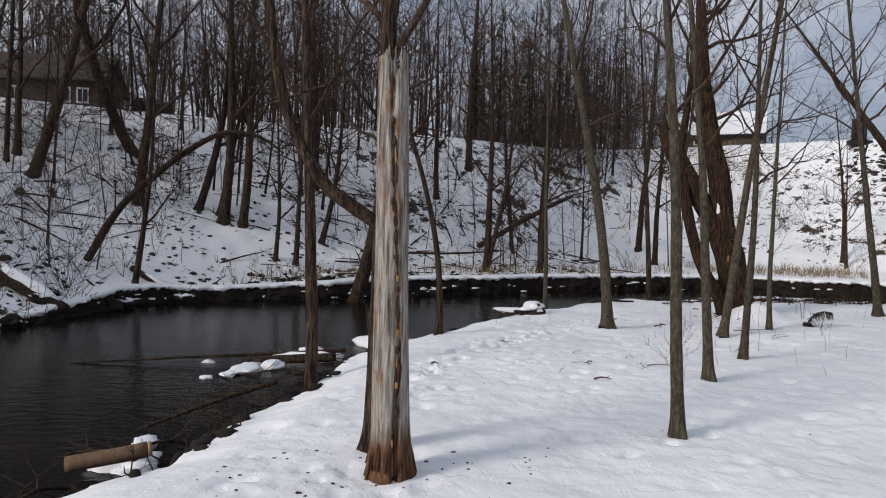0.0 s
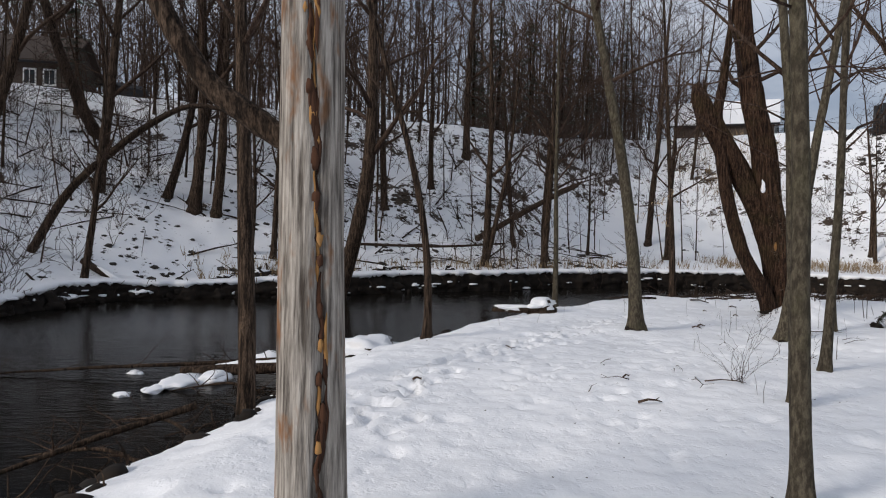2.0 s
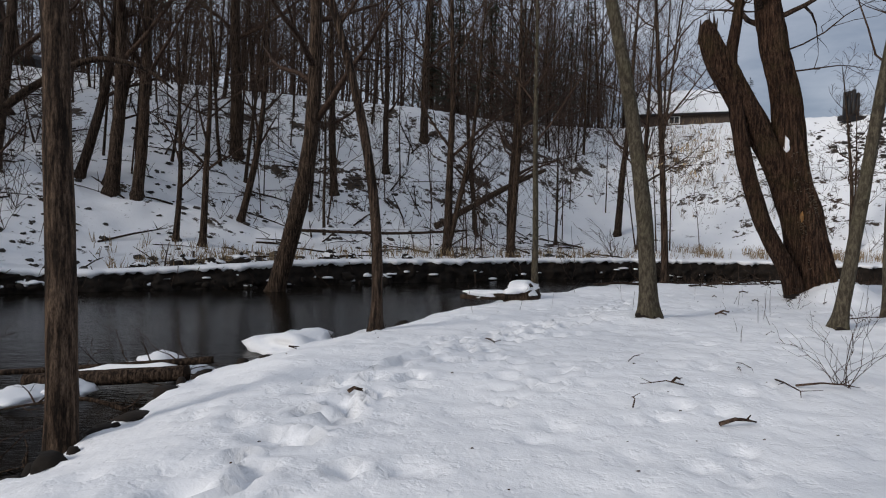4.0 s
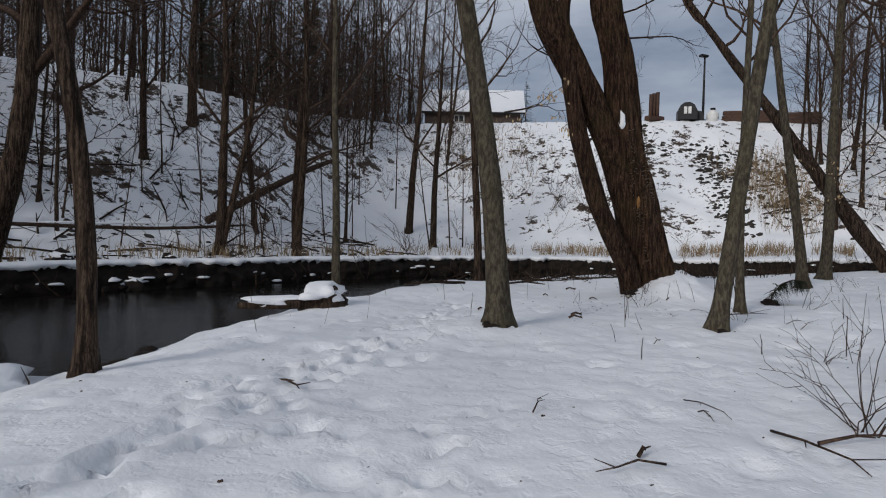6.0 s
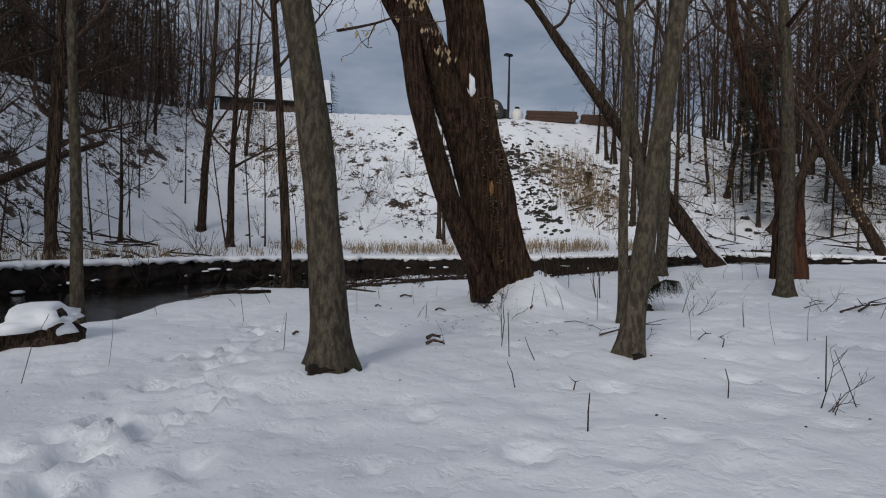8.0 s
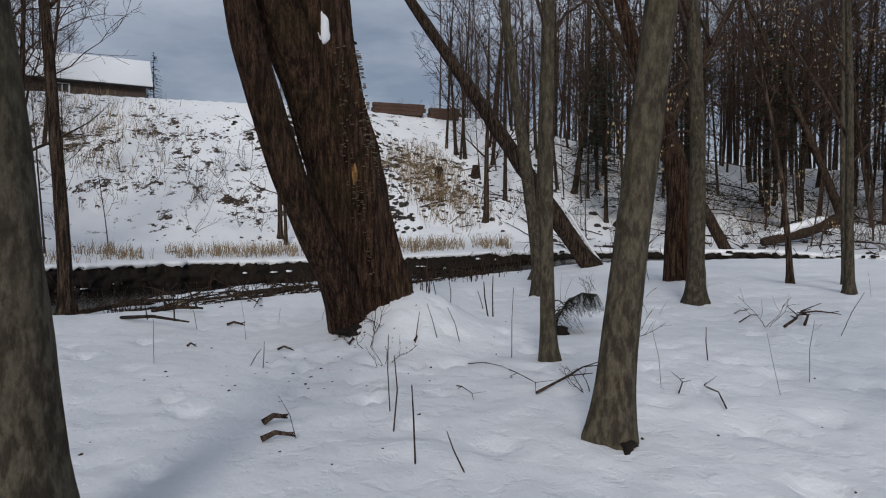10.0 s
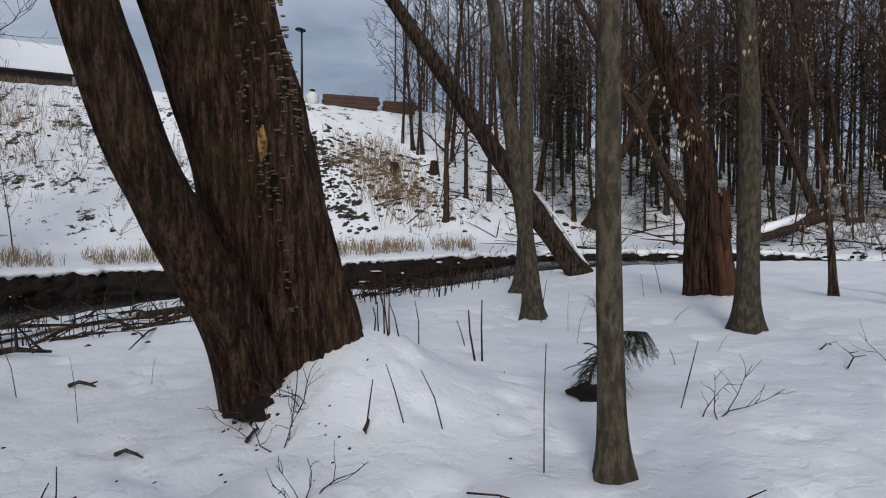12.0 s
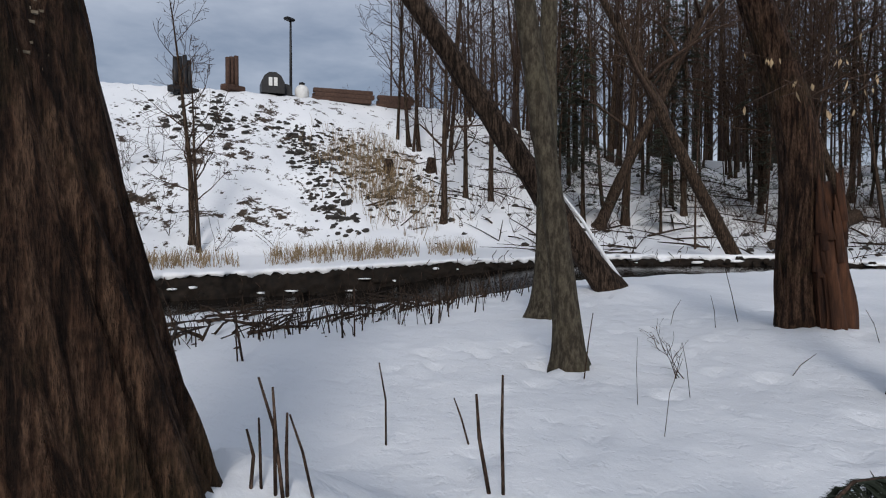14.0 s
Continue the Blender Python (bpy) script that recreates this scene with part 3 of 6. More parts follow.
# ---- trees on the snow flat ----
def dead_snag(x, y):
    """A tall broken trunk without bark, split down its front and rotten at the foot."""
    rng = random.Random(5)
    snag = thing("dead_tree", (x, y, height(x, y)), "broken barkless grey dead trunk, rotten red-brown at its base", "dead tree")
    sides, tall = 56, 4.72
    verts, faces, hs = [], [], list(np.arange(-0.3, tall, 0.055))
    for k, h in enumerate(hs):
        s = max(h, 0) / tall
        for j in range(sides):
            a = 6.2832 * j / sides
            r = 0.205 - 0.055 * s
            r *= 1 + 0.28 * math.exp(-max(h, 0) / 0.22) * (1 + 0.4 * math.cos(4 * a))
            r *= 1 + 0.05 * noise.noise((math.cos(a) * 2, math.sin(a) * 2, h * 0.7)) + 0.05 * noise.noise((math.cos(a) * 7, math.sin(a) * 7, h * 0.5))
            # long crack on the side that faces the path, wandering a little
            gap = abs(((a - (4.95 + 0.22 * math.sin(h * 1.1)) + 3.1416) % 6.2832) - 3.1416)
            r *= 1 - 0.5 * math.exp(-(gap / (0.10 + 0.06 * math.sin(h * 1.7))) ** 2) * (0.6 + 0.4 * math.sin(h * 2.3 + 1)) - 0.06 * math.exp(-(gap / 0.35) ** 2)
            rim = tall - 0.30 - 0.55 * max(0, noise.noise((a * 0.9, 3.3, 0))) - 0.25 * noise.noise((math.cos(a) * 5, math.sin(a) * 5, 9)) - (0.3 if gap < 0.25 else 0)
            z = min(h, rim)
            verts.append((0.02 * h - 0.035 * h + r * math.cos(a), r * math.sin(a), z))
        if k:
            for j in range(sides):
                j2 = (j + 1) % sides
                faces.append(((k - 1) * sides + j, (k - 1) * sides + j2, k * sides + j2, k * sides + j))
    faces.append(tuple((len(hs) - 1) * sides + j for j in range(sides)))
    solid("trunk", verts, faces, DEADWOOD, snag, smooth=True)
    # rusty rot along the split, in broken runs
    for name, mat, count, thick, label in (("rot", ROTTEN, 30, 0.017, "dark rusty rot in the long split"), ("bare_wood", ORANGE, 13, 0.012, "bare orange wood in the split")):
        rot = Wood()
        for k in range(count):
            h, run = rng.uniform(0.3, 4.0), rng.uniform(0.08, 0.38)
            lean = rng.gauss(0, 0.09)
            marks = []
            for m in range(5):
                q = h + run * m / 4
                a = 4.95 + 0.22 * math.sin(q * 1.1) + lean + rng.gauss(0, 0.03)
                r = (0.205 - 0.055 * q / tall) * (0.86 + 0.08 * min(1, abs(lean) * 8))
                marks.append(Vector((-0.015 * q + r * math.cos(a), r * math.sin(a), q)))
            wide = thick * rng.uniform(0.5, 1.2)
            rot.tube(marks, [0.003, wide, wide * rng.uniform(0.6, 1.2), wide * 0.7, 0.003], 6)
        rot.put(name, mat, snag, label)["kind"] = "stuff"
    for k in range(18):
        h = 0.35 + 0.2 * k + rng.uniform(-0.06, 0.06)
        a = 4.9 + 0.2 * math.sin(h * 1.1) + rng.gauss(0, 0.12)
        r = (0.205 - 0.055 * h / tall) * 0.93
        size = rng.uniform(0.6, 1.2)
        lump("pit", (-0.015 * h + r * math.cos(a), r * math.sin(a), h), (0.022 * size, 0.016, 0.05 * size), ROTTEN if k % 3 else ORANGE, k, snag, "rusty pit in the bare wood", 0.5, 5)
    splinters = Wood()
    for k in range(36):
        a, h = rng.uniform(0, 6.28), rng.uniform(0.0, 0.25)
        p = Vector((0.275 * math.cos(a), 0.275 * math.sin(a), h - 0.12))
        up = Vector((-0.22 * math.cos(a), -0.22 * math.sin(a), 1)) * rng.uniform(0.12, 0.42)
        splinters.tube([p, p + up * 0.5, p + up], [0.018, 0.014, 0.003], 4)
    splinters.put("rotten_foot", ROTTEN, snag, "splintered red-brown rotten wood", False)
    tips = Wood()
    for k in range(14):
        a = rng.uniform(0, 6.28)
        p = Vector((-0.06 + 0.11 * math.cos(a), 0.11 * math.sin(a), tall - 1.0))
        up = Vector((0.01, 0, rng.uniform(0.45, 0.8)))
        tips.tube([p, p + up * 0.6, p + up], [0.03, 0.022, 0.004], 5)
    tips.put("broken_top", DEADWOOD, snag, "jagged splintered grey top", False)


def stem(wood, pts, radii, sides, rng, pace=0.07, ribs=0.09, flare=0.0):
    """A thick crooked stem along soft bends, with long furrows round it."""
    marks = [Vector(p) for p in pts]
    fine_pts, fine_r, hs, run = [], [], [], 0.0
    for k in range(len(marks) - 1):
        a, b = marks[max(k - 1, 0)], marks[k]
        c, d = marks[k + 1], marks[min(k + 2, len(marks) - 1)]
        count = max(2, int((c - b).length / pace))
        for j in range(count):
            t = j / count
            p = 0.5 * ((2 * b) + (c - a) * t + (2 * a - 5 * b + 4 * c - d) * t * t + (3 * b - a - 3 * c + d) * t ** 3)
            fine_pts.append(p)
            fine_r.append(radii[k] + (radii[k + 1] - radii[k]) * t)
    fine_pts.append(marks[-1])
    fine_r.append(radii[-1])
    seed = rng.uniform(0, 50)
    hs = np.cumsum([0] + [(fine_pts[k + 1] - fine_pts[k]).length for k in range(len(fine_pts) - 1)])

    def shape(k, a):
        h = hs[k]
        ca, sa = math.cos(a), math.sin(a)
        q = ribs * (0.9 * noise.noise((ca * 5.5 + seed, sa * 5.5, h * 0.7)) + 0.8 * noise.noise((ca * 12, sa * 12 + seed, h * 1.5)))
        q += 0.10 * noise.noise((ca * 1.5, sa * 1.5 + seed, h * 0.9))
        return 1 + q + flare * math.exp(-h / 0.28) * (1 + 0.5 * math.cos(4 * a + seed))

    wood.tube(fine_pts, fine_r, sides, shape)
    return fine_pts


def old_willow(x, y):
    rng = random.Random(21)
    z = height(x, y)
    tree = thing("willow_tree", (x, y, z), "massive furrowed brown three-stemmed tree, one stem broken, fungus on bark", "tree")
    base = Vector((x, y, z))

    def local(*rows):
        return [Vector(p) - base for p in rows]

    main = Wood()
    stem(main, local((9.83, 20.8, -0.5), (9.72, 20.86, 0.1), (9.54, 20.96, 1.0), (9.42, 21.04, 1.8), (9.16, 21.12, 2.7), (8.95, 21.17, 4.4), (8.66, 21.25, 5.6), (8.4, 21.35, 7.6), (8.3, 21.5, 10.5)), [0.54, 0.44, 0.385, 0.355, 0.33, 0.30, 0.27, 0.21, 0.1], 84, rng, 0.05, 0.17, 0.22)
    main.put("main_stem", BARK_WILLOW, tree)
    mid = Wood()
    stem(mid, local((9.40, 21.1, 1.0), (9.16, 21.14, 2.0), (8.89, 21.18, 2.75), (8.25, 21.38, 3.98), (7.68, 21.55, 5.05), (7.42, 21.63, 5.7), (7.38, 21.64, 6.0)), [0.27, 0.28, 0.275, 0.27, 0.27, 0.2, 0.05], 56, rng, 0.05, 0.18)
    for k in range(9):
        p = Vector((7.42 + rng.uniform(-0.16, 0.16), 21.63 + rng.uniform(-0.16, 0.16), 5.5)) - base
        up = Vector((rng.uniform(-0.1, 0.1), 0, rng.uniform(0.3, 0.75)))
        mid.tube([p, p + up * 0.6, p + up], [0.05, 0.035, 0.006], 5)
    mid.put("broken_stem", BARK_WILLOW, tree, "dark brown stem with a broken splintered top")
    slim = Wood()
    pts = stem(slim, local((9.2, 20.78, -0.4), (8.98, 20.76, 0.45), (8.54, 20.78, 1.2), (8.29, 20.86, 1.8), (8.04, 21.1, 3.0), (7.93, 21.25, 4.0), (7.84, 21.42, 5.05), (7.98, 21.48, 6.0), (8.2, 21.5, 8.2)), [0.23, 0.19, 0.17, 0.165, 0.16, 0.15, 0.13, 0.11, 0.04], 44, rng, 0.06, 0.14, 0.15)
    slim.put("slim_stem", BARK_WILLOW, tree)
    crown = Wood()
    for k in range(9):
        h = rng.uniform(5.5, 10)
        turn = rng.uniform(0, 6.28)
        crown.sprout(Vector((8.45, 21.35, h)) - base, (math.cos(turn), math.sin(turn), 0.6), rng.uniform(2, 3.6), 0.07, 0, rng)
    for p, d, length in (((7.9, 21.4, 5.0), (-0.6, -0.5, -0.9), 1.5), ((8.8, 21.1, 4.8), (0.8, -0.5, 0.2), 2.6), ((7.8, 21.4, 4.4), (-0.9, -0.3, 0.1), 1.7), ((8.7, 21.1, 5.2), (0.9, 0.0, 0.35), 3.6)):
        crown.sprout(Vector(p) - base, d, length, 0.022, 0, rng, droop=0.12)
    crown.put("crown", TWIG, tree)
    lump("snow_in_fork", Vector((8.90, 20.93, 3.25)) - base, (0.07, 0.08, 0.2), SNOW_CAP, 3, tree, "wedge of snow in the fork")
    scar = Wood()
    for k in range(3):
        p = Vector((9.188 + 0.013 * k, 20.752 - 0.006 * k, 1.60 + 0.02 * k)) - base
        scar.tube([p, p + Vector((-0.008, 0.003, 0.10)), p + Vector((-0.018, 0.012, 0.2))], [0.008, 0.02, 0.006], 6)
    scar.put("bare_patch", ORANGE, tree, "bare orange wood where bark is gone")
    # rows of small bracket fungi on the side that faces the path
    verts, faces = [], []
    for k in range(300):
        h = rng.uniform(0.6, 3.1) if k % 3 else rng.gauss(1.85, 0.3)
        a = rng.choice((-2.0, -1.4, -0.8, -1.1, -0.95)) + rng.gauss(0, 0.13) + 0.16 * math.sin(h * 2.3)
        cx = 9.53 - 0.07 * h - 0.02 * h * h - base.x
        cy = 21.0 + 0.045 * h - base.y
        r = 0.45 - 0.025 * h
        c = Vector((cx + r * math.cos(a), cy + r * math.sin(a), h - base.z))
        outward = Vector((math.cos(a), math.sin(a), 0.0))
        side = Vector((-math.sin(a), math.cos(a), 0)) * rng.uniform(0.006, 0.018)
        reach = outward * rng.uniform(0.012, 0.03)
        b = len(verts)
        thick = Vector((0, 0, -0.007))
        ring = [c - side - reach * 0.8, c - side * 0.75 + reach * 0.7, c + reach * 1.1, c + side * 0.75 + reach * 0.7, c + side - reach * 0.8]
        verts += ring + [p + thick for p in ring]
        faces += [(b, b + 1, b + 2, b + 3, b + 4), (b + 9, b + 8, b + 7, b + 6, b + 5)] + [(b + j, b + j + 5, b + j + 6, b + j + 1) for j in range(4)]
    fungi = solid("bracket_fungi", verts, faces, FUNGUS, tree, "tiers of small pale bracket fungi", False)
    fungi["kind"] = "stuff"


def hollow_tree(x, y):
    """A stout crooked tree with a torn rotten stub at its foot."""
    rng = random.Random(33)
    z = height(x, y)
    tree = thing("hollow_tree", (x, y, z), "stout crooked brown tree with a torn reddish rotten stub", "tree")
    body = Wood()

    def leaned(side, back, up):
        return (0.54 * side + 0.84 * back, -0.84 * side + 0.54 * back, up)

    stem(body, [leaned(-0.12, 0.1, -0.4), leaned(-0.12, 0.1, 0.0), leaned(-0.14, 0.1, 0.7), leaned(-0.08, 0.12, 1.6), leaned(-0.2, 0.15, 2.4), leaned(-0.46, 0.2, 3.2), leaned(-0.72, 0.25, 3.9), leaned(-1.2, 0.4, 5.6), leaned(-1.4, 0.5, 8.5)], [0.26, 0.23, 0.2, 0.21, 0.2, 0.18, 0.15, 0.11, 0.04], 44, rng, 0.07, 0.16, 0.06)
    body.put("trunk", BARK_WILLOW, tree)
    stub = Wood()
    stem(stub, [leaned(0.15, -0.14, -0.4), leaned(0.14, -0.12, 0.1), leaned(0.08, -0.1, 0.7), leaned(0.06, -0.06, 1.2), leaned(0.05, -0.03, 1.5)], [0.21, 0.18, 0.15, 0.12, 0.07], 40, rng, 0.05, 0.34, 0.12)
    for k in range(34):
        a = rng.uniform(0, 6.28)
        p = Vector(leaned(0.08 + 0.15 * math.cos(a), -0.1 + 0.13 * math.sin(a), rng.uniform(0.5, 1.15)))
        up = Vector((-0.07 * math.cos(a), -0.07 * math.sin(a), rng.uniform(0.3, 0.65)))
        stub.tube([p, p + up * 0.6, p + up], [0.045, 0.034, 0.005], 5)
    stub.put("rotten_stub", ROTTEN, tree, "torn red-brown rotten stub")
    crown = Wood()
    for k in range(7):
        turn = rng.uniform(0, 6.28)
        crown.sprout((-0.4, 1.35, rng.uniform(4.6, 8)), (math.cos(turn), math.sin(turn), 0.6), rng.uniform(1.5, 3), 0.05, 0, rng)
    crown.put("crown", TWIG, tree)


dead_snag(-0.49, 7.48)
limb_tree = bare_tree(-0.66, 8.25, 0.146, 13, (-0.014, 0.017), (0.0033, -0.0001), BARK_BROWN, "dark brown tree with an arching limb behind a dead trunk", seed=40)
arm = Wood()
stem(arm, [(-0.02, 0, 2.62), (-0.41, 0, 2.88), (-0.74, 0.01, 3.15), (-1.13, 0.01, 3.88), (-1.34, 0.02, 4.93), (-1.40, 0.02, 6.2), (-1.2, 0.1, 8.5)], [0.075, 0.082, 0.076, 0.069, 0.062, 0.05, 0.02], 14, random.Random(3), 0.1, 0.05)
for k in range(7):
    arm.sprout((-1.35 + 0.02 * k, 0.02, 4.0 + 0.6 * k), (math.cos(k * 2.1), math.sin(k * 2.1), 0.4), 1.5, 0.02, 0, random.Random(k))
arm.put("limb", BARK_BROWN, limb_tree)
old_willow(9.5, 21.0)
hollow_tree(16.64, 19.42)
bare_tree(3.21, 8.98, 0.085, 12, (-0.037, 0.018), (-0.0044, 0.0001), BARK_GREY, "slim straight grey-brown tree in open snow", seed=1, extra=((4.0, 3.3, 0.2, 2.2, 0.013), (3.5, 0.4, 0.15, 1.8, 0.011)), group='grey trees on the snow flat')
bare_tree(5.00, 12.20, 0.091, 11, (-0.049, 0.017), (-0.0061, 0.0008), BARK_GREY, "slim grey-brown tree leaning a little in snow", seed=2, extra=((3.6, 3.0, 0.15, 2.8, 0.014), (3.0, 3.4, 0.12, 2.4, 0.011), (4.3, 2.7, 0.1, 2.8, 0.014), (3.9, 0.2, 0.2, 2.0, 0.012)), group='grey trees on the snow flat')
bare_tree(6.61, 14.24, 0.080, 11, (0.045, 0.016), (-0.0036, 0.0001), BARK_GREY, "thin straight young tree in open snow", seed=3, group='grey trees on the snow flat')
bare_tree(7.44, 17.05, 0.105, 15, (0.07, -0.05), (0.0041, -0.0063), BARK_GREY, "smooth olive-grey tree with flared base in snow", seed=4, group='grey trees on the snow flat', first=0.3)
bare_tree(9.36, 18.44, 0.070, 11, (-0.030, 0.045), (0.0055, -0.0101), BARK_GREY, "slim smooth grey tree in deep snow", seed=5, group='grey trees on the snow flat')
leafy_tree = bare_tree(4.72, 18.03, 0.145, 15, (0.000, 0.010), (-0.0229, 0.0161), BARK_GREY, "smooth grey tree with broad flared base in snow", seed=6, group='grey trees on the snow flat', first=0.35)
bare_tree(0.27, 16.78, 0.081, 12, (0.018, 0.015), (-0.0366, 0.0058), BARK_BROWN, "slim brown tree bending over the stream edge", seed=7)
bare_tree(-2.20, 12.75, 0.124, 14, (0.023, 0.013), (-0.0104, 0.0007), BARK_BROWN, "brown tree standing at the dark water edge", seed=8)
bare_tree(4.00, 23.00, 0.081, 11, (-0.006, 0.019), (-0.0008, -0.0007), BARK_GREY, "thin pale grey tree beside a snow-capped log", seed=9, group='grey trees on the snow flat')
bare_tree(8.60, 26.20, 0.108, 13, (0.006, -0.009), (-0.0097, 0.0091), BARK_BROWN, "slim brown tree at the far snow edge", seed=10)
bare_tree(14.20, 21.15, 0.117, 14, (-0.047, 0.073), (-0.0043, 0.0076), BARK_GREY, "furrowed grey-brown tree near the stream bend", seed=11, knobs=0.07)
bare_tree(16.88, 22.60, 0.146, 14, (0.013, -0.020), (0.0000, 0.0000), BARK_GREY, "grey-brown tree close behind a furrowed one", seed=12)
bare_tree(19.57, 22.6, 0.232, 12, (-0.378, 0.606), (0.0023, -0.0048), BARK_BROWN, "thick dark trunk leaning steeply over the stream", seed=13, knobs=0.09, flare=0.2, first=0.55)
mossy_tree = bare_tree(14.42, 18.57, 0.134, 14, (-0.004, -0.007), (-0.0027, 0.0065), BARK_GREY, "straight smooth grey tree with mossy foot", seed=14, group='grey trees on the snow flat', leaves=160, first=0.22)
bare_tree(18.30, 17.90, 0.060, 7, (-0.033, 0.061), (-0.0130, 0.0148), BARK_BROWN, "thin crooked sapling in the snow", seed=15, leaves=60, first=0.4, limbs=6)
bare_tree(18.80, 17.03, 0.060, 10, (-0.018, 0.023), (0.0000, 0.0003), BARK_GREY, "thin beech sapling keeping tan dry leaves", seed=16, leaves=700, first=0.2, limbs=11)
bare_tree(16.50, 16.72, 0.074, 11, (-0.019, 0.023), (-0.0003, 0.0009), BARK_GREY, "slim beech keeping tan dry leaves", seed=17, leaves=700, first=0.2, limbs=11)
for tree, start, way, reach, count, seed in ((leafy_tree, (0, -0.1, 2.62), (0.15, -1, 0.05), 1.1, 70, 1), (mossy_tree, (-0.1, 0, 2.5), (-1, 0.1, 0.05), 2.6, 110, 2), (mossy_tree, (0.1, 0, 2.2), (0.6, -0.9, 0.1), 2.4, 120, 3)):
    spray, spray_tips = Wood(), []
    spray.sprout(start, way, reach, 0.013, 0, random.Random(seed), spray_tips, droop=0.1)
    spray.put("leafy_branch", TWIG, tree)
    dry_leaves(tree, spray_tips, count, random.Random(seed + 5))


# ---- woods beyond the stream ----
COUNT = [100]


def woodland_tree(x, y, r, tall, lean, bend):
    COUNT[0] += 1
    return bare_tree(x, y, r, tall, lean, bend, BARK_BROWN, "leafless dark brown tree on the snowy bank", group="bare trees beyond the stream", seed=COUNT[0], sides=9, pace=0.45, limbs=13, first=0.22, cap=9, flare=0.4, knobs=0.06, thin=0.010)


woodland_tree(-3.15, 30.08, 0.318, 22, (0.332, -0.040), (-0.0209, 0.0038))
woodland_tree(-6.50, 34.42, 0.145, 11, (0.059, 0.004), (-0.0038, 0.0010))
woodland_tree(-7.46, 34.37, 0.123, 9, (0.063, 0.008), (-0.0096, 0.0014))
woodland_tree(-5.71, 38.03, 0.167, 12, (0.249, -0.018), (-0.0146, 0.0020))
woodland_tree(-9.71, 36.68, 0.244, 18, (0.086, 0.003), (-0.0052, 0.0010))
woodland_tree(-11.08, 37.09, 0.156, 11, (0.216, -0.016), (-0.0041, 0.0006))
woodland_tree(-7.23, 44.23, 0.332, 22, (-0.008, 0.019), (-0.0022, 0.0003))
woodland_tree(3.38, 37.67, 0.198, 16, (0.050, 0.007), (-0.0038, 0.0006))
woodland_tree(6.50, 38.58, 0.181, 15, (0.091, -0.002), (-0.0061, 0.0010))
woodland_tree(15.70, 49.60, 0.234, 18, (0.075, 0.006), (-0.0004, -0.0000))
woodland_tree(15.29, 44.84, 0.193, 14, (0.029, 0.011), (0.0012, -0.0002))
woodland_tree(-2.03, 43.59, 0.216, 16, (-0.041, 0.023), (0.0010, -0.0001))
woodland_tree(0.71, 47.12, 0.192, 14, (0.002, 0.019), (-0.0012, 0.0000))
woodland_tree(3.16, 50.67, 0.264, 19, (-0.010, 0.019), (0.0040, -0.0005))
woodland_tree(3.38, 37.67, 0.149, 12, (0.272, -0.026), (-0.0128, 0.0020))
woodland_tree(5.75, 44.15, 0.122, 9, (-0.146, 0.039), (0.0065, -0.0011))
woodland_tree(10.60, 45.58, 0.097, 8, (0.010, 0.015), (-0.0010, 0.0001))
woodland_tree(36.09, 36.35, 0.167, 12, (0.014, -0.015), (-0.0003, 0.0004))
woodland_tree(43.41, 42.80, 0.142, 10, (-0.025, 0.043), (-0.0001, -0.0003))
woodland_tree(43.42, 43.59, 0.144, 10, (-0.041, 0.066), (0.0011, -0.0020))
woodland_tree(39.48, 37.12, 0.138, 10, (0.006, -0.003), (-0.0007, 0.0009))
woodland_tree(40.23, 35.99, 0.151, 11, (-0.002, 0.006), (0.0007, -0.0016))
woodland_tree(40.37, 30.15, 0.292, 20, (0.240, -0.383), (0.0019, -0.0031))
woodland_tree(41.55, 29.26, 0.212, 15, (0.033, -0.051), (-0.0001, -0.0001))
woodland_tree(35.38, 23.06, 0.254, 18, (-0.281, 0.445), (0.0003, -0.0008))
woodland_tree(43.61, 34.47, 0.192, 14, (0.086, -0.137), (-0.0040, 0.0062))
woodland_tree(26.64, 42.25, 0.094, 8, (-0.013, 0.013), (-0.0012, 0.0012))
woodland_tree(53.07, 24.42, 0.103, 8, (-0.000, -0.002), (-0.0002, 0.0003))
woodland_tree(46.85, 19.83, 0.250, 17, (-0.211, 0.332), (-0.0026, 0.0042))
woodland_tree(57.13, 35.26, 0.252, 19, (0.035, -0.060), (-0.0015, 0.0021))
woodland_tree(-19.35, 34.39, 0.279, 19, (0.341, 0.007), (-0.0070, 0.0003))
woodland_tree(-17.28, 40.93, 0.335, 22, (-0.590, 0.039), (0.0245, -0.0010))
woodland_tree(-14.74, 35.50, 0.261, 19, (0.117, 0.011), (-0.0022, 0.0003))
woodland_tree(-11.88, 28.23, 0.138, 10, (0.171, 0.010), (-0.0098, 0.0004))
woodland_tree(-12.16, 37.00, 0.211, 15, (0.343, 0.006), (-0.0198, 0.0005))
woodland_tree(-10.67, 36.54, 0.284, 21, (0.094, 0.011), (-0.0077, 0.0005))
woodland_tree(-21.07, 35.93, 0.189, 13, (0.026, 0.017), (-0.0013, 0.0000))
woodland_tree(7.15, 41.53, 0.207, 15, (-0.036, 0.013), (0.0083, 0.0002))
woodland_tree(5.73, 44.58, 0.130, 9, (-0.081, 0.018), (0.0001, 0.0001))
woodland_tree(26.91, 42.96, 0.144, 10, (0.006, 0.017), (-0.0100, 0.0000))

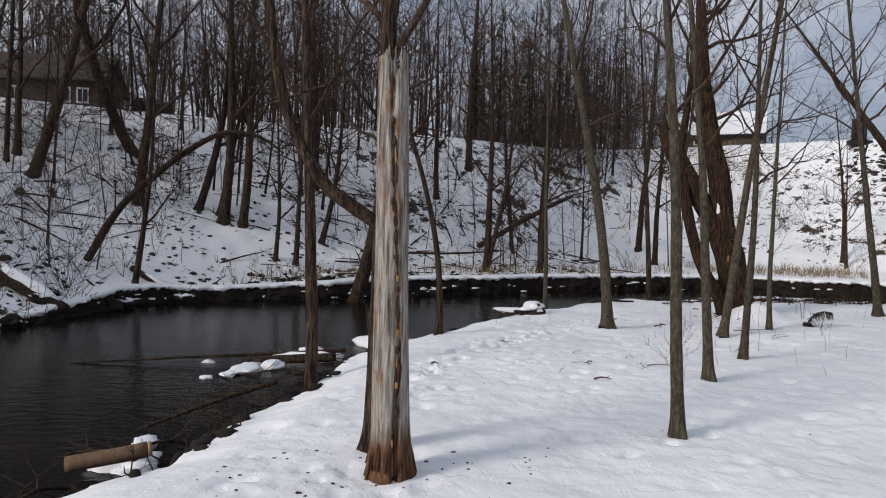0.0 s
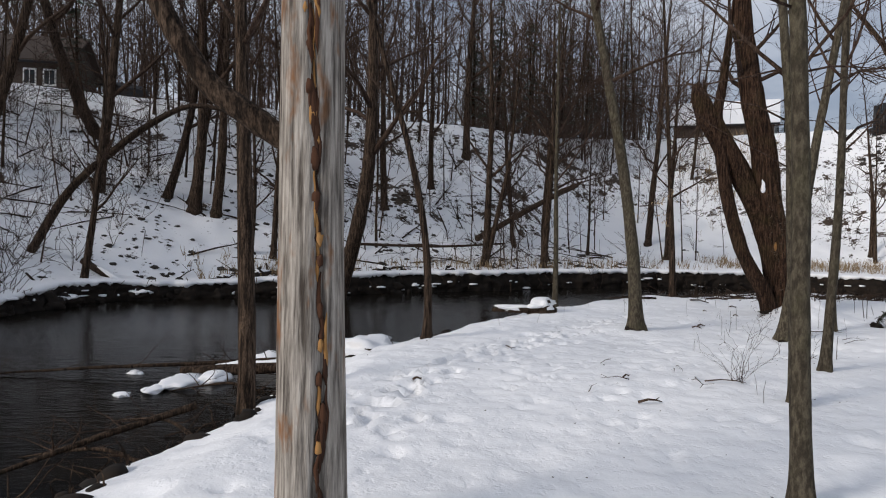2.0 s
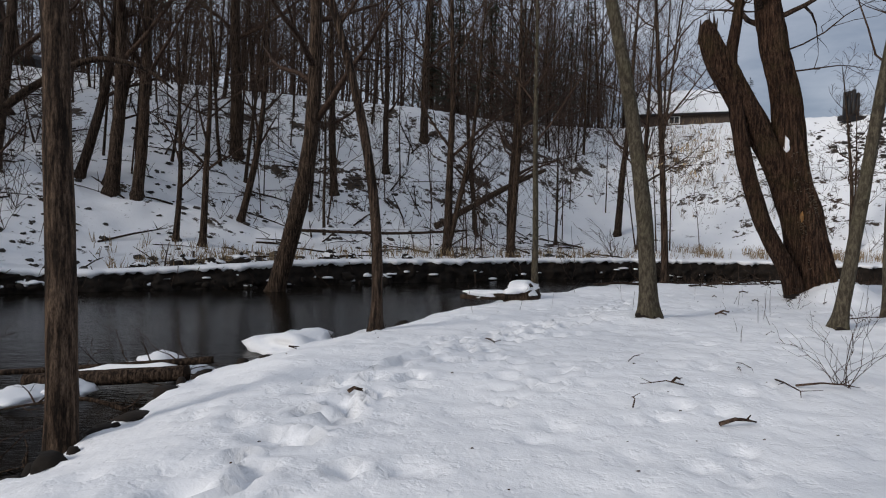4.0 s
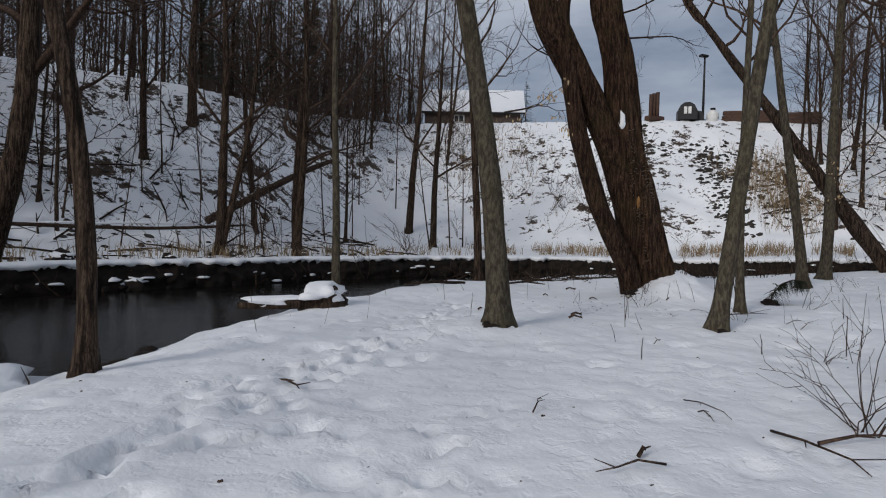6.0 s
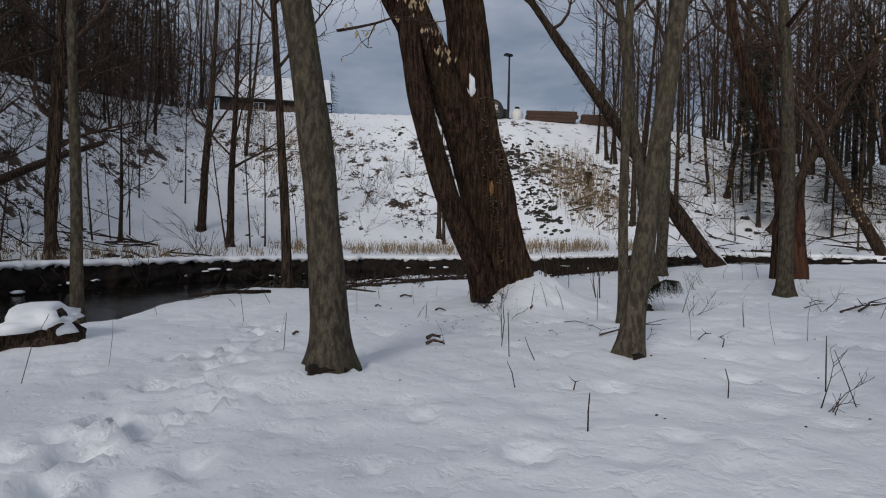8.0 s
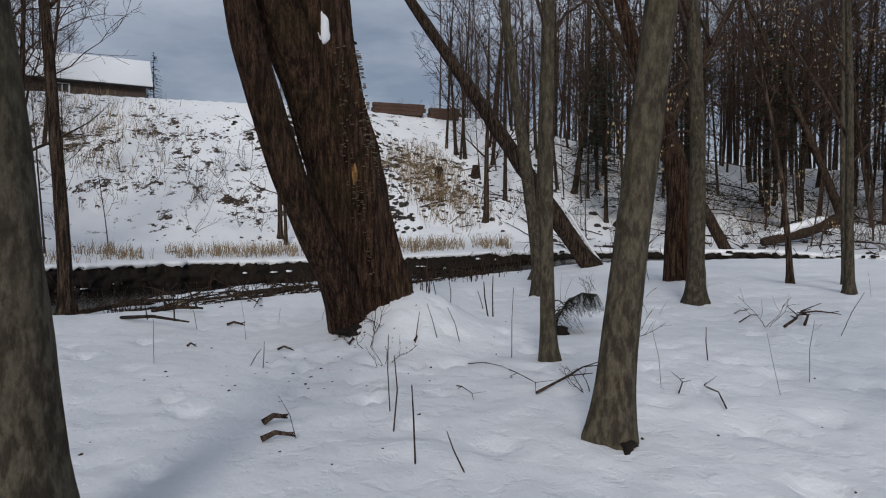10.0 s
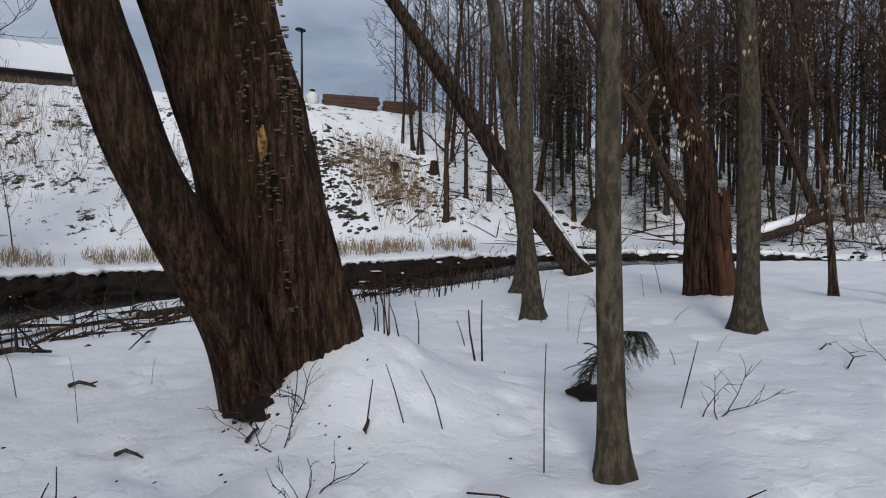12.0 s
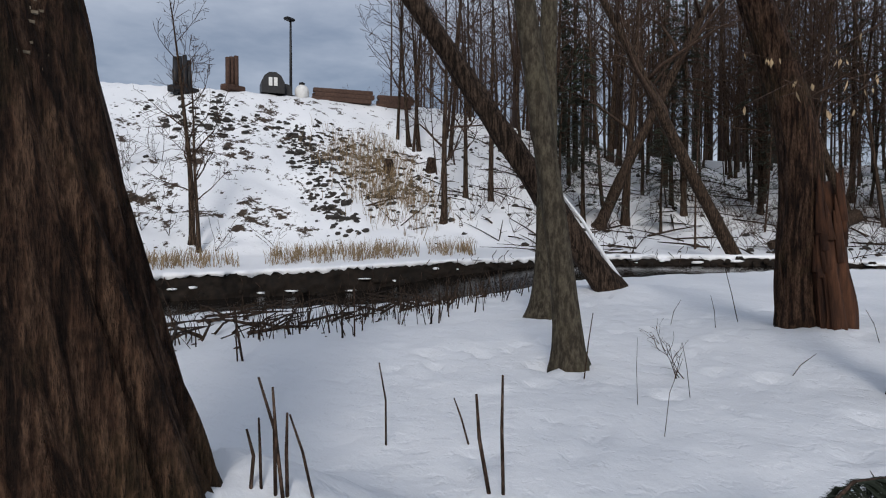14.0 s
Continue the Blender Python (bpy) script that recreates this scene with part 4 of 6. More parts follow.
# a bent sapling arching over the bank
bow = thing("bent_tree", (-14.26, 29.1, height(-14.26, 29.1)), "thin dark tree bent over in an arch", "tree")
bow_wood = Wood()
stem(bow_wood, [(0, 0, -0.2), (1.47, -0.02, 2.2), (3.06, -0.04, 3.7), (4.28, -0.05, 4.65), (5.76, -0.07, 5.4), (7.2, -0.09, 5.25), (8.2, -0.1, 4.6)], [0.17, 0.15, 0.13, 0.12, 0.1, 0.07, 0.03], 9, random.Random(8), 0.3, 0.04)
bow_wood.put("trunk", BARK_BROWN, bow)
bow_twigs = Wood()
for k in range(9):
    bow_twigs.sprout((2.5 + 0.6 * k, -0.05, 3.3 + 0.22 * k), (random.Random(k).uniform(-1, 1), random.Random(k + 9).uniform(-1, 1), 0.3), 1.6, 0.02, 0, random.Random(k + 70))
bow_twigs.put("crown", TWIG, bow)


def forest():
    """Copies of a few bare trees over the slopes and the plateau, and one mass of far woods."""
    rng = random.Random(77)
    designs = []
    for k in range(7):
        tall = (15, 17, 19, 14, 20, 16, 18)[k]
        designs.append(bare_tree(-30 - 3 * k, 75, 0.0062 * tall, tall, (rng.uniform(-0.05, 0.05), rng.uniform(-0.04, 0.04)), (0, 0), BARK_BROWN, "tall leafless forest tree", group="forest trees on the hilltop", name="forest_tree", seed=200 + k, sides=7, pace=0.8, limbs=12, first=0.16, cap=9, flare=0.3, knobs=0.05, thin=0.016))
    whips = []
    for k in range(4):
        tall = (6, 7.5, 5, 8.5)[k]
        whips.append(bare_tree(-33 - 3 * k, 80, 0.045, tall, (rng.uniform(-0.06, 0.06), rng.uniform(-0.05, 0.05)), (0, 0), TWIG, "thin leafless sapling on the snowy slope", group="saplings on the slope", name="sapling", seed=230 + k, sides=5, pace=0.8, limbs=8, first=0.25, cap=5, flare=0.2, thin=0.009))

    def sow(kinds, x, y, size):
        copy = copy_thing(rng.choice(kinds), pose(x, y, height(x, y) - 0.1, rng.gauss(0, 4), rng.gauss(0, 4), rng.uniform(0, 360)))
        copy.scale = (size,) * 3

    for k in range(118):
        x, y = rng.uniform(-40, 22), rng.uniform(40, 76)
        crest = np.interp(x, [-48, -36, -26, -20, -8, 3.4, 11, 20.5], [0, 28, 41, 48, 52, 53, 58, 63])
        if y > crest - 2:
            sow(designs, x, y, rng.uniform(0.75, 1.15))
    for k in range(20):
        x = rng.uniform(5, 25)
        sow(designs, x, rng.uniform(58, 76), rng.uniform(0.8, 1.1))
    for k in range(26):
        sow(designs, rng.uniform(-22, 0), rng.uniform(38, 52), rng.uniform(0.6, 0.9))
    for k in range(84):
        sow(designs, rng.uniform(43, 74), rng.uniform(10, 46), rng.uniform(0.85, 1.25))
    # left woods, largely unseen, added to darken what the stream reflects
    for k in range(30):
        x = rng.uniform(-40, -18)
        sow(designs, x, rng.uniform(4, 44), rng.uniform(0.75, 1.1))
    for k in range(14):
        sow(designs, rng.uniform(40, 60), rng.uniform(-20, 10), rng.uniform(0.6, 0.9))
    for k in range(46):
        x = rng.uniform(-16, 19)
        sow(whips, x, rng.uniform(36.5, 52) + 0.1 * max(x, 0), rng.uniform(0.6, 1.1))
    for k in range(26):
        sow(whips, rng.uniform(37, 58), rng.uniform(16, 42), rng.uniform(0.7, 1.2))
    for k in range(24):
        sow(whips, rng.uniform(-22, -13.5), rng.uniform(16, 40), rng.uniform(0.6, 1.0))
    for k in range(18):
        turn, far = radians(rng.uniform(12, 26.5)), rng.uniform(68, 92)
        sow(designs, 1.9 + far * math.sin(turn), 13.5 + far * math.cos(turn), rng.uniform(0.75, 1.05))
    mass = Wood(0.028)
    for k in range(900):
        side = rng.random()
        if side < 0.45:
            x, y = rng.uniform(-85, 25), rng.uniform(68, 110)
        elif side < 0.9:
            x, y = rng.uniform(58, 100), rng.uniform(-15, 62)
        else:
            x, y = rng.uniform(24, 130), rng.uniform(135, 190)
        tall = rng.uniform(13, 20) if side < 0.9 else rng.uniform(8, 12)
        z = height(x, y)
        p = Vector((x, y, z))
        mass.tube([p, p + Vector((0.2, 0, tall * 0.5)), p + Vector((rng.uniform(-1, 1), 0, tall))], [0.11, 0.08, 0.02], 4)
        for j in range(13):
            h = tall * rng.uniform(0.25, 0.95)
            turn = rng.uniform(0, 6.28)
            mass.sprout(p + Vector((0.2, 0, h)), (math.cos(turn), math.sin(turn), rng.uniform(0.5, 1.4)), tall * 0.26, 0.05, 1, rng, fine=False)
    woods = mass.put("far_woods", HAZED_TWIG, None)
    tagged(woods, "brown mass of leafless woods beyond the hill", "woods", kind="stuff")


forest()


def hemlock(x, y, tall, seed, group="hemlocks on the hillside"):
    """An evergreen with drooping boughs of short needles."""
    rng = random.Random(seed)
    tree = thing("hemlock", (x, y, height(x, y)), "dark green hemlock with drooping boughs", "evergreen tree", group)
    wood = Wood()
    trunk_tube(wood, tall * 0.014, tall, (rng.uniform(-0.02, 0.02), 0), (0, 0), rng, 7, 0.6, 0.3)
    wood.put("trunk", BARK_BROWN, tree)
    verts, faces = [], []
    for k in range(int(tall * 9)):
        s = rng.uniform(0.1, 0.98)
        h, turn = s * tall, rng.uniform(0, 6.28)
        reach = (1 - s) * tall * 0.24 * rng.uniform(0.7, 1.1) + 0.3
        out, side = Vector((math.cos(turn), math.sin(turn), 0)), Vector((-math.sin(turn), math.cos(turn), 0))
        for j in range(16):
            q = (j + rng.random()) / 16
            p = Vector((0, 0, h)) + out * reach * q + Vector((0, 0, 0.12 * q - 0.38 * q * q * reach))
            for way in (-1, 1):
                tip = p + (side * way * 0.9 + out * 0.5).normalized() * reach * 0.28 * (1.1 - 0.75 * q) * rng.uniform(0.6, 1.2) + Vector((0, 0, -0.09 * rng.random()))
                b = len(verts)
                w = out * (0.035 + 0.015 * rng.random())
                verts += [p - w, p + w, tip + w * 0.3, tip - w * 0.3]
                faces.append((b, b + 1, b + 2, b + 3))
    solid("crown", verts, faces, NEEDLES, tree, "", False)
    return tree


def evergreens():
    first = hemlock(40.5, 31.0, 9, 1)
    second = hemlock(44, 27.0, 12, 2)
    rng = random.Random(4)
    for x, y, size in ((43.5, 33.5, 0.8), (48, 24, 1.0), (47, 18, 1.1), (52, 30, 1.1), (50, 12, 1.0), (-22.5, 31, 1.1), (-25, 36, 1.2), (-19.5, 43, 1.0), (6, 57, 0.95), (9, 60, 1.1), (12, 62, 1.0), (14.5, 63, 0.9), (4, 56, 0.8), (17, 66, 0.9), (53, 20, 1.1), (46, 34, 1.0), (55, 38, 1.0), (58, 14, 1.2), (45, 14, 0.8), (19, 67, 1.0), (34.8, 69, 0.45), (36, 70, 0.5), (41.5, 27.5, 0.6), (44.5, 22.5, 0.8), (47.5, 28.5, 1.0), (49.5, 35, 1.1), (51.5, 16.5, 1.1)):
        copy = copy_thing(rng.choice((first, second)), pose(x, y, height(x, y), 0, 0, rng.uniform(0, 360)))
        copy.scale = (size,) * 3


evergreens()


# ---- buildings and objects on the hilltop ----
def gabled(name, label, at, turn, length, depth, wall_h, rise, wall_mat, roof_mat, windows):
    """A small house: walls, two roof slopes with overhang, gable ends and windows."""
    x, y = at
    house = thing(name, (x, y, height(x, y) - 0.2), label, "house")
    house.rotation_euler = (0, 0, radians(turn))
    l, d, h = length / 2, depth / 2, wall_h
    verts = [(-l, -d, 0), (l, -d, 0), (l, d, 0), (-l, d, 0), (-l, -d, h), (l, -d, h), (l, d, h), (-l, d, h), (-l, 0, h + rise), (l, 0, h + rise)]
    solid("wall", verts, [(0, 1, 5, 4), (1, 2, 6, 9, 5), (2, 3, 7, 6), (3, 0, 4, 8, 7)], wall_mat, house, "", False)
    over, thick = 0.45, 0.16
    for side in (-1, 1):
        run = d + over
        drop = rise * run / d
        a = [(-l - over, 0, h + rise + 0.02), (l + over, 0, h + rise + 0.02), (l + over, side * run, h + rise - drop + 0.02), (-l - over, side * run, h + rise - drop + 0.02)]
        b = [(px, py, pz + thick) for px, py, pz in a]
        faces = [(0, 1, 2, 3), (7, 6, 5, 4), (0, 4, 5, 1), (1, 5, 6, 2), (2, 6, 7, 3), (3, 7, 4, 0)]
        solid("roof", a + b, faces, roof_mat, house, "snow-covered roof slope" if roof_mat is SNOW_CAP else "", False)
        eave = Wood()
        p, q = Vector((-l - over, side * (run + 0.04), h + rise - drop)), Vector((l + over, side * (run + 0.04), h + rise - drop))
        eave.tube([p, q], [0.09, 0.09], 6)
        eave.put("eave", DARK_METAL, house, "dark eave board")
    for wx, wz, wide, high, face in windows:
        if face == "front":
            win = box("window", (wide, 0.08, high), (wx, -d - 0.03, wz), WHITE_PAINT, house, "white window frame", 0.01)
            for j in (-1, 1):
                box("pane", (wide * 0.36, 0.02, high * 0.78), (j * wide * 0.21, -0.045, 0), PANE, win, "", 0.004)
        else:
            win = box("window", (0.08, wide, high), (l + 0.03, wx, wz), WHITE_PAINT, house, "white window frame", 0.01)
            for j in (-1, 1):
                box("pane", (0.02, wide * 0.36, high * 0.78), (0.045, j * wide * 0.21, 0), PANE, win, "", 0.004)
    return house


gabled("house", "low dark wooden house with a snow-covered roof", (29.3, 68.6), -27, 8.6, 6.4, 1.9, 2.3, HOUSE_WALL, SNOW_CAP, [(0.2, 1.3, 0.9, 0.8, "end"), (-1.2, 1.1, 1.0, 0.7, "front")])
gabled("house", "dark brown house with white windows among trees", (-27.5, 52.0), 8, 7.4, 6.0, 2.8, 2.0, HOUSE_WALL, HOUSE_WALL, [(-1.7, 1.5, 0.8, 1.1, "front"), (1.5, 1.6, 0.8, 1.1, "front"), (2.7, 1.6, 0.8, 1.1, "front")])


def street_lamp(x, y):
    z = height(x, y)
    lamp = thing("street_lamp", (x, y, z), "tall dark pole lamp with a flat head", "street lamp")
    pole = Wood()
    pole.tube([Vector((0, 0, -0.3)), Vector((0, 0, 3)), Vector((0, 0, 5.2))], [0.11, 0.09, 0.07], 10)
    pole.put("pole", DARK_METAL, lamp)
    box("lamp_head", (0.75, 0.42, 0.2), (-0.12, 0, 5.22), DARK_METAL, lamp, "", 0.05)
    box("base_plate", (0.4, 0.4, 0.08), (0, 0, 0.06), DARK_METAL, lamp, "", 0.02)


street_lamp(42.25, 52.6)


def post_bundle(x, y, label, rows, tall, material):
    z = height(x, y)
    ob = thing("post_stack", (x, y, z), label, "post stack")
    for k in range(rows):
        w = Wood()
        a = k * 0.34 - rows * 0.17
        w.tube([Vector((a, 0.05 * (k % 2), -0.2)), Vector((a, 0.05 * (k % 2), tall * (0.9 + 0.1 * (k % 3) / 2)))], [0.16, 0.15], 9)
        w.put("post", material, ob)
    box("base_block", (rows * 0.34 + 0.5, 0.7, 0.4), (-0.1, 0, 0.15), material, ob, "", 0.05)


post_bundle(35.6, 55.0, "bundle of dark upright steel posts", 4, 2.3, DARK_METAL)
post_bundle(38.5, 53.9, "rusty brown upright steel block", 3, 2.3, RUST)


def barn_shed(x, y, size, label, face):
    z = height(x, y)
    ob = thing("shed", (x, y, z), label, "shed")
    ob.rotation_euler = (0, 0, radians(-38))
    prof = [(-1, 0), (-1, 1.0), (-0.72, 1.55), (-0.3, 1.85), (0.3, 1.85), (0.72, 1.55), (1, 1.0), (1, 0)]
    front = [(px * size, -size, pz * size) for px, pz in prof]
    back = [(px * size, size, pz * size) for px, pz in prof]
    n = len(prof)
    solid("body", front + back, [tuple(range(n)), tuple(reversed(range(n, 2 * n)))] + [(k, k + n, k + n + 1, k + 1) for k in range(n - 1)], DARK_METAL, ob, "", False)
    if face:
        for j in (-1, 1):
            box("window", (0.32 * size, 0.05, 0.75 * size), (j * 0.22 * size, -size - 0.03, 1.0 * size), WHITE_PAINT, ob, "pale window", 0.01)


barn_shed(41.1, 53.2, 0.75, "small dark barn-shaped shed with pale windows", True)
barn_shed(-21.8, 55.0, 1.15, "dark round-topped shed on the hilltop", False)
barn_shed(42.0, 52.9, 0.42, "small dark rounded bin", False)
tank = thing("tank", (43.0, 52.3, height(43.0, 52.3)), "small white rounded tank", "tank")
lump("body", (0, 0, 0.35), (0.5, 0.5, 0.55), WHITE_PAINT, 2, tank, rough=0.05)
box("cap", (0.3, 0.3, 0.18), (0, 0, 0.95), DARK_METAL, tank, "dark cap")
for x, y, turn, wide in ((45.2, 50.6, -38, 4.2), (48.6, 48.6, -42, 2.6)):
    stack = thing("timber_stack", (x, y, height(x, y)), "long low rust-brown stack of timber", "timber stack", "timber stacks")
    stack.rotation_euler = (0, 0, radians(turn))
    for k in range(5):
        box("beam", (wide - 0.2 * (k % 2), 0.4, 0.3), ((k % 3) * 0.1, 0.42 * (k % 2), 0.1 + 0.3 * (k // 2)), RUST, stack, "", 0.03)


# ---- logs, stones and drift at the stream ----
def along_far(rng, low, high, x0, x1):
    """A place that far from the far water edge, between two x."""
    while True:
        k = rng.randrange(len(FAR_EDGE) - 1)
        (ax, ay), (bx, by) = FAR_EDGE[k], FAR_EDGE[k + 1]
        s = rng.random()
        x, y = ax + s * (bx - ax), ay + s * (by - ay)
        if x0 < x < x1 and -2 < y:
            n = Vector((-(by - ay), bx - ax)).normalized()
            d = rng.uniform(low, high)
            return x + n.x * d, y + n.y * d


def log(name, label, pts, radii, material, snow=None, sides=12, seed=0, category="log", cut=False, twigs=0):
    rng = random.Random(seed)
    base = Vector(pts[0])
    ob = thing(name, base, label, category)
    w = Wood()
    stem(w, [Vector(p) - base for p in pts], radii, sides, rng, 0.1, 0.05)
    w.put("wood", material, ob)
    if twigs:
        for k in range(twigs):
            t = Wood()
            j = rng.randrange(len(pts) - 1)
            p = Vector(pts[j]).lerp(Vector(pts[j + 1]), rng.random()) - base
            t.sprout(p, (rng.uniform(-1, 1), rng.uniform(-1, 1), rng.uniform(-0.1, 0.7)), rng.uniform(0.3, 0.9), 0.012, 1, rng)
            t.put("twig", TWIG, ob)
    if snow:
        s = Wood()
        a, b = snow
        first, last = Vector(pts[0]) - base, Vector(pts[-1]) - base
        lift = Vector((0, 0, max(radii) * 0.75))
        marks = [first.lerp(last, a + (b - a) * k / 6) + lift + Vector((0, 0, 0.015 * math.sin(k * 2.2))) for k in range(7)]
        s.tube(marks, [radii[0] * q for q in (0.15, 0.6, 0.72, 0.6, 0.75, 0.55, 0.12)], 8)
        s.put("snow_strip", SNOW_CAP, ob, "strip of snow along the top")
    if cut:
        a, b = Vector(pts[0]) - base, Vector(pts[1]) - base
        way = (a - b).normalized()
        c = Wood()
        c.tube([a + way * 0.012, a + way * 0.05], [radii[0] * 0.97, radii[0] * 0.93], 14)
        c.put("cut_face", CUT_WOOD, ob, "pale cut end")
    return ob


log("fallen_log", "thick dark trunk sloping down to the water", [(-16.0, 24.2, 1.2), (-14.2, 23.9, 0.3), (-12.2, 23.5, -0.7)], [0.3, 0.28, 0.22], BARK_BROWN, (0.3, 0.95), seed=1)
log("fallen_log", "snow-covered log lying down the bank", [(-12.5, 29.5, 0.35), (-11.2, 29.0, -0.25), (-9.8, 28.3, -0.8)], [0.13, 0.12, 0.09], BARK_BROWN, (0.25, 0.98), seed=2)
log("cut_log", "short cut log with pale sawn end on the shore", [(-3.74, 9.23, -0.5), (-4.1, 9.1, -0.55), (-4.65, 8.95, -0.62)], [0.105, 0.1, 0.1], plain_material("tan_bare_log", (0.10, 0.06, 0.035), (0.2, 0.13, 0.08), 14, 0.85, 0.006), None, seed=3, cut=True)
log("fallen_branch", "long dark branch lying across the water", [(-2.0, 17.0, -0.62), (-4.0, 16.9, -0.74), (-6.0, 16.7, -0.82), (-8.4, 16.4, -0.95)], [0.055, 0.045, 0.03, 0.012], BARK_BROWN, seed=4, twigs=9)
log("fallen_log", "dark wet log with a cap of snow at the shore", [(-2.2, 16.45, -0.68), (-3.0, 16.5, -0.74), (-4.4, 16.75, -0.86)], [0.11, 0.11, 0.09], BARK_BROWN, (0.05, 0.7), seed=5, twigs=4)
log("fallen_branch", "dark branch leaning from the bank into water", [(-2.7, 12.3, -0.3), (-3.6, 11.6, -0.5), (-4.6, 11.0, -0.8)], [0.05, 0.04, 0.02], BARK_BROWN, seed=6, twigs=8)
log("fallen_branch", "pale thin drift branch on the shelf", [(8.4, 26.6, -0.34), (10.5, 27.6, -0.36), (13.4, 28.6, -0.38)], [0.06, 0.05, 0.03], STRAW, (0.1, 0.6), seed=7, twigs=5)
log("fallen_log", "brown drift log on the brushy shelf", [(13.2, 28.2, -0.35), (16.0, 28.6, -0.36), (18.5, 28.0, -0.42)], [0.11, 0.1, 0.07], BARK_BROWN, seed=8, twigs=6)
log("fallen_log", "dark fallen log on the hillside", [(42.5, 19.5, 2.0), (40.6, 21.0, 1.2), (38.8, 22.4, 0.75)], [0.3, 0.26, 0.2], BARK_BROWN, (0.2, 0.9), seed=9)
log("fallen_log", "slanting dark log on the wooded slope", [(3.2, 40.6, 1.3), (7.4, 43.2, 3.6), (9.6, 44.6, 4.6)], [0.17, 0.15, 0.1], BARK_BROWN, (0.2, 0.9), seed=10)
log("fallen_log", "grey log lying flat at the slope foot", [(-3.5, 37.0, 1.0), (1.0, 37.5, 0.95), (4.5, 38.6, 1.15)], [0.07, 0.065, 0.04], BARK_BROWN, (0.1, 0.8), seed=11, twigs=9)
for k, (x, y, sx, sy, sz) in enumerate(((-4.2, 16.0, 0.34, 0.5, 0.1), (-3.65, 16.3, 0.3, 0.3, 0.12), (-3.98, 16.75, 0.3, 0.16, 0.08), (-4.85, 15.15, 0.13, 0.12, 0.05), (-3.5, 17.4, 0.4, 0.2, 0.12), (-4.45, 15.5, 0.16, 0.25, 0.07), (-2.95, 17.9, 0.4, 0.3, 0.16), (-5.3, 16.8, 0.14, 0.1, 0.05))):
    tagged(lump("snow_clump", (x, y, WATER + sz * 0.4), (sx, sy, sz), SNOW_CAP, k + 5, rough=0.5), "lumpy snow resting on branches in water", "snow clump", "snow clumps in the water")
for k, (x, y, sx, sy, sz) in enumerate(((-1.15, 19.9, 0.75, 0.9, 0.24), (-2.95, 17.4, 0.75, 0.42, 0.24), (-4.3, 9.95, 0.42, 0.4, 0.14), (-4.35, 10.6, 0.22, 0.35, 0.12), (-3.95, 9.5, 0.25, 0.16, 0.14))):
    tagged(lump("snow_shelf", (x, y, WATER + sz * 0.15), (sx, sy, sz), SNOW_CAP, k + 15, rough=0.65), "smooth snow-covered ice at the stream edge", "snow", "snow shelves at the shore")
for k, (x, y, a, b) in enumerate(((-3.9, 9.6, -0.9, 0.5), (-4.3, 8.4, 0.5, 0.7), (-3.6, 10.6, -0.7, -0.4), (-3.2, 11.9, -1.0, 0.2), (-2.9, 12.9, -0.9, 0.6), (-4.6, 8.9, -0.3, -0.8), (-2.6, 15.4, -1.0, 0.1), (-2.8, 17.3, -0.9, -0.3))):
    z = max(height(x, y), WATER)
    log("fallen_branch", "tangled dark dead branch at the water edge", [(x, y, z + 0.05), (x + a * 0.5, y + b * 0.5, z + 0.18), (x + a * 1.1, y + b * 1.1, WATER + 0.1), (x + a * 1.7, y + b * 1.5, WATER - 0.02)], [0.03, 0.026, 0.018, 0.006], BARK_BROWN, seed=60 + k, sides=7, twigs=5)
bank_rng = random.Random(31)
for k in range(44):
    x, y = along_far(bank_rng, -0.15, 1.3, -13.6, 2.0)
    s = bank_rng.uniform(0.15, 0.42)
    stone = thing("bank_stone", (x, y, max(height(x, y), WATER)), "dark wet stone with a cap of snow at the water", "stone", "stones along the bank")
    lump("stone", (0, 0, s * 0.25), (s * 0.9, s * 0.75, s * 0.7), EARTH, k, stone, rough=0.9, rings=7)
    if k % 3:
        lump("snow_cap", (0.05 * s, 0.1 * s, s * 0.75), (s * 0.8, s * 0.65, s * 0.25), SNOW_CAP, k + 50, stone, "cap of snow", 0.8, 7)
half = thing("snowy_log", (2.95, 20.85, height(2.95, 20.85) + 0.02), "broken dark log end with a thick snow cap", "log")
lump("wood", (0.35, 0, 0.06), (0.36, 0.26, 0.26), BARK_BROWN, 4, half, rough=0.5)
lump("snow_cap", (0.3, 0.0, 0.25), (0.34, 0.28, 0.13), SNOW_CAP, 6, half, "thick cap of snow", 0.7)
tail = Wood()
tail.tube([Vector((0.2, 0, 0.08)), Vector((-0.4, 0.1, 0.06)), Vector((-0.95, 0.25, 0.04))], [0.09, 0.07, 0.05], 9)
tail.put("branch_end", BARK_BROWN, half)
lump("snow_cap", (-0.4, 0.12, 0.11), (0.5, 0.13, 0.08), SNOW_CAP, 8, half, "cap of snow", 0.8)
lean_snow = thing("snow_ridge", (19.68, 22.55, height(19.68, 22.55)), "thin ridge of snow along a leaning trunk", "snow")
ridge = Wood()
ridge.tube([Vector((0.28, -0.1, -0.05)), Vector((0.06, 0.22, 0.55)), Vector((-0.1, 0.52, 1.1)), Vector((-0.32, 0.85, 1.62))], [0.06, 0.035, 0.03, 0.012], 7)
ridge.put("snow_strip", SNOW_CAP, lean_snow)


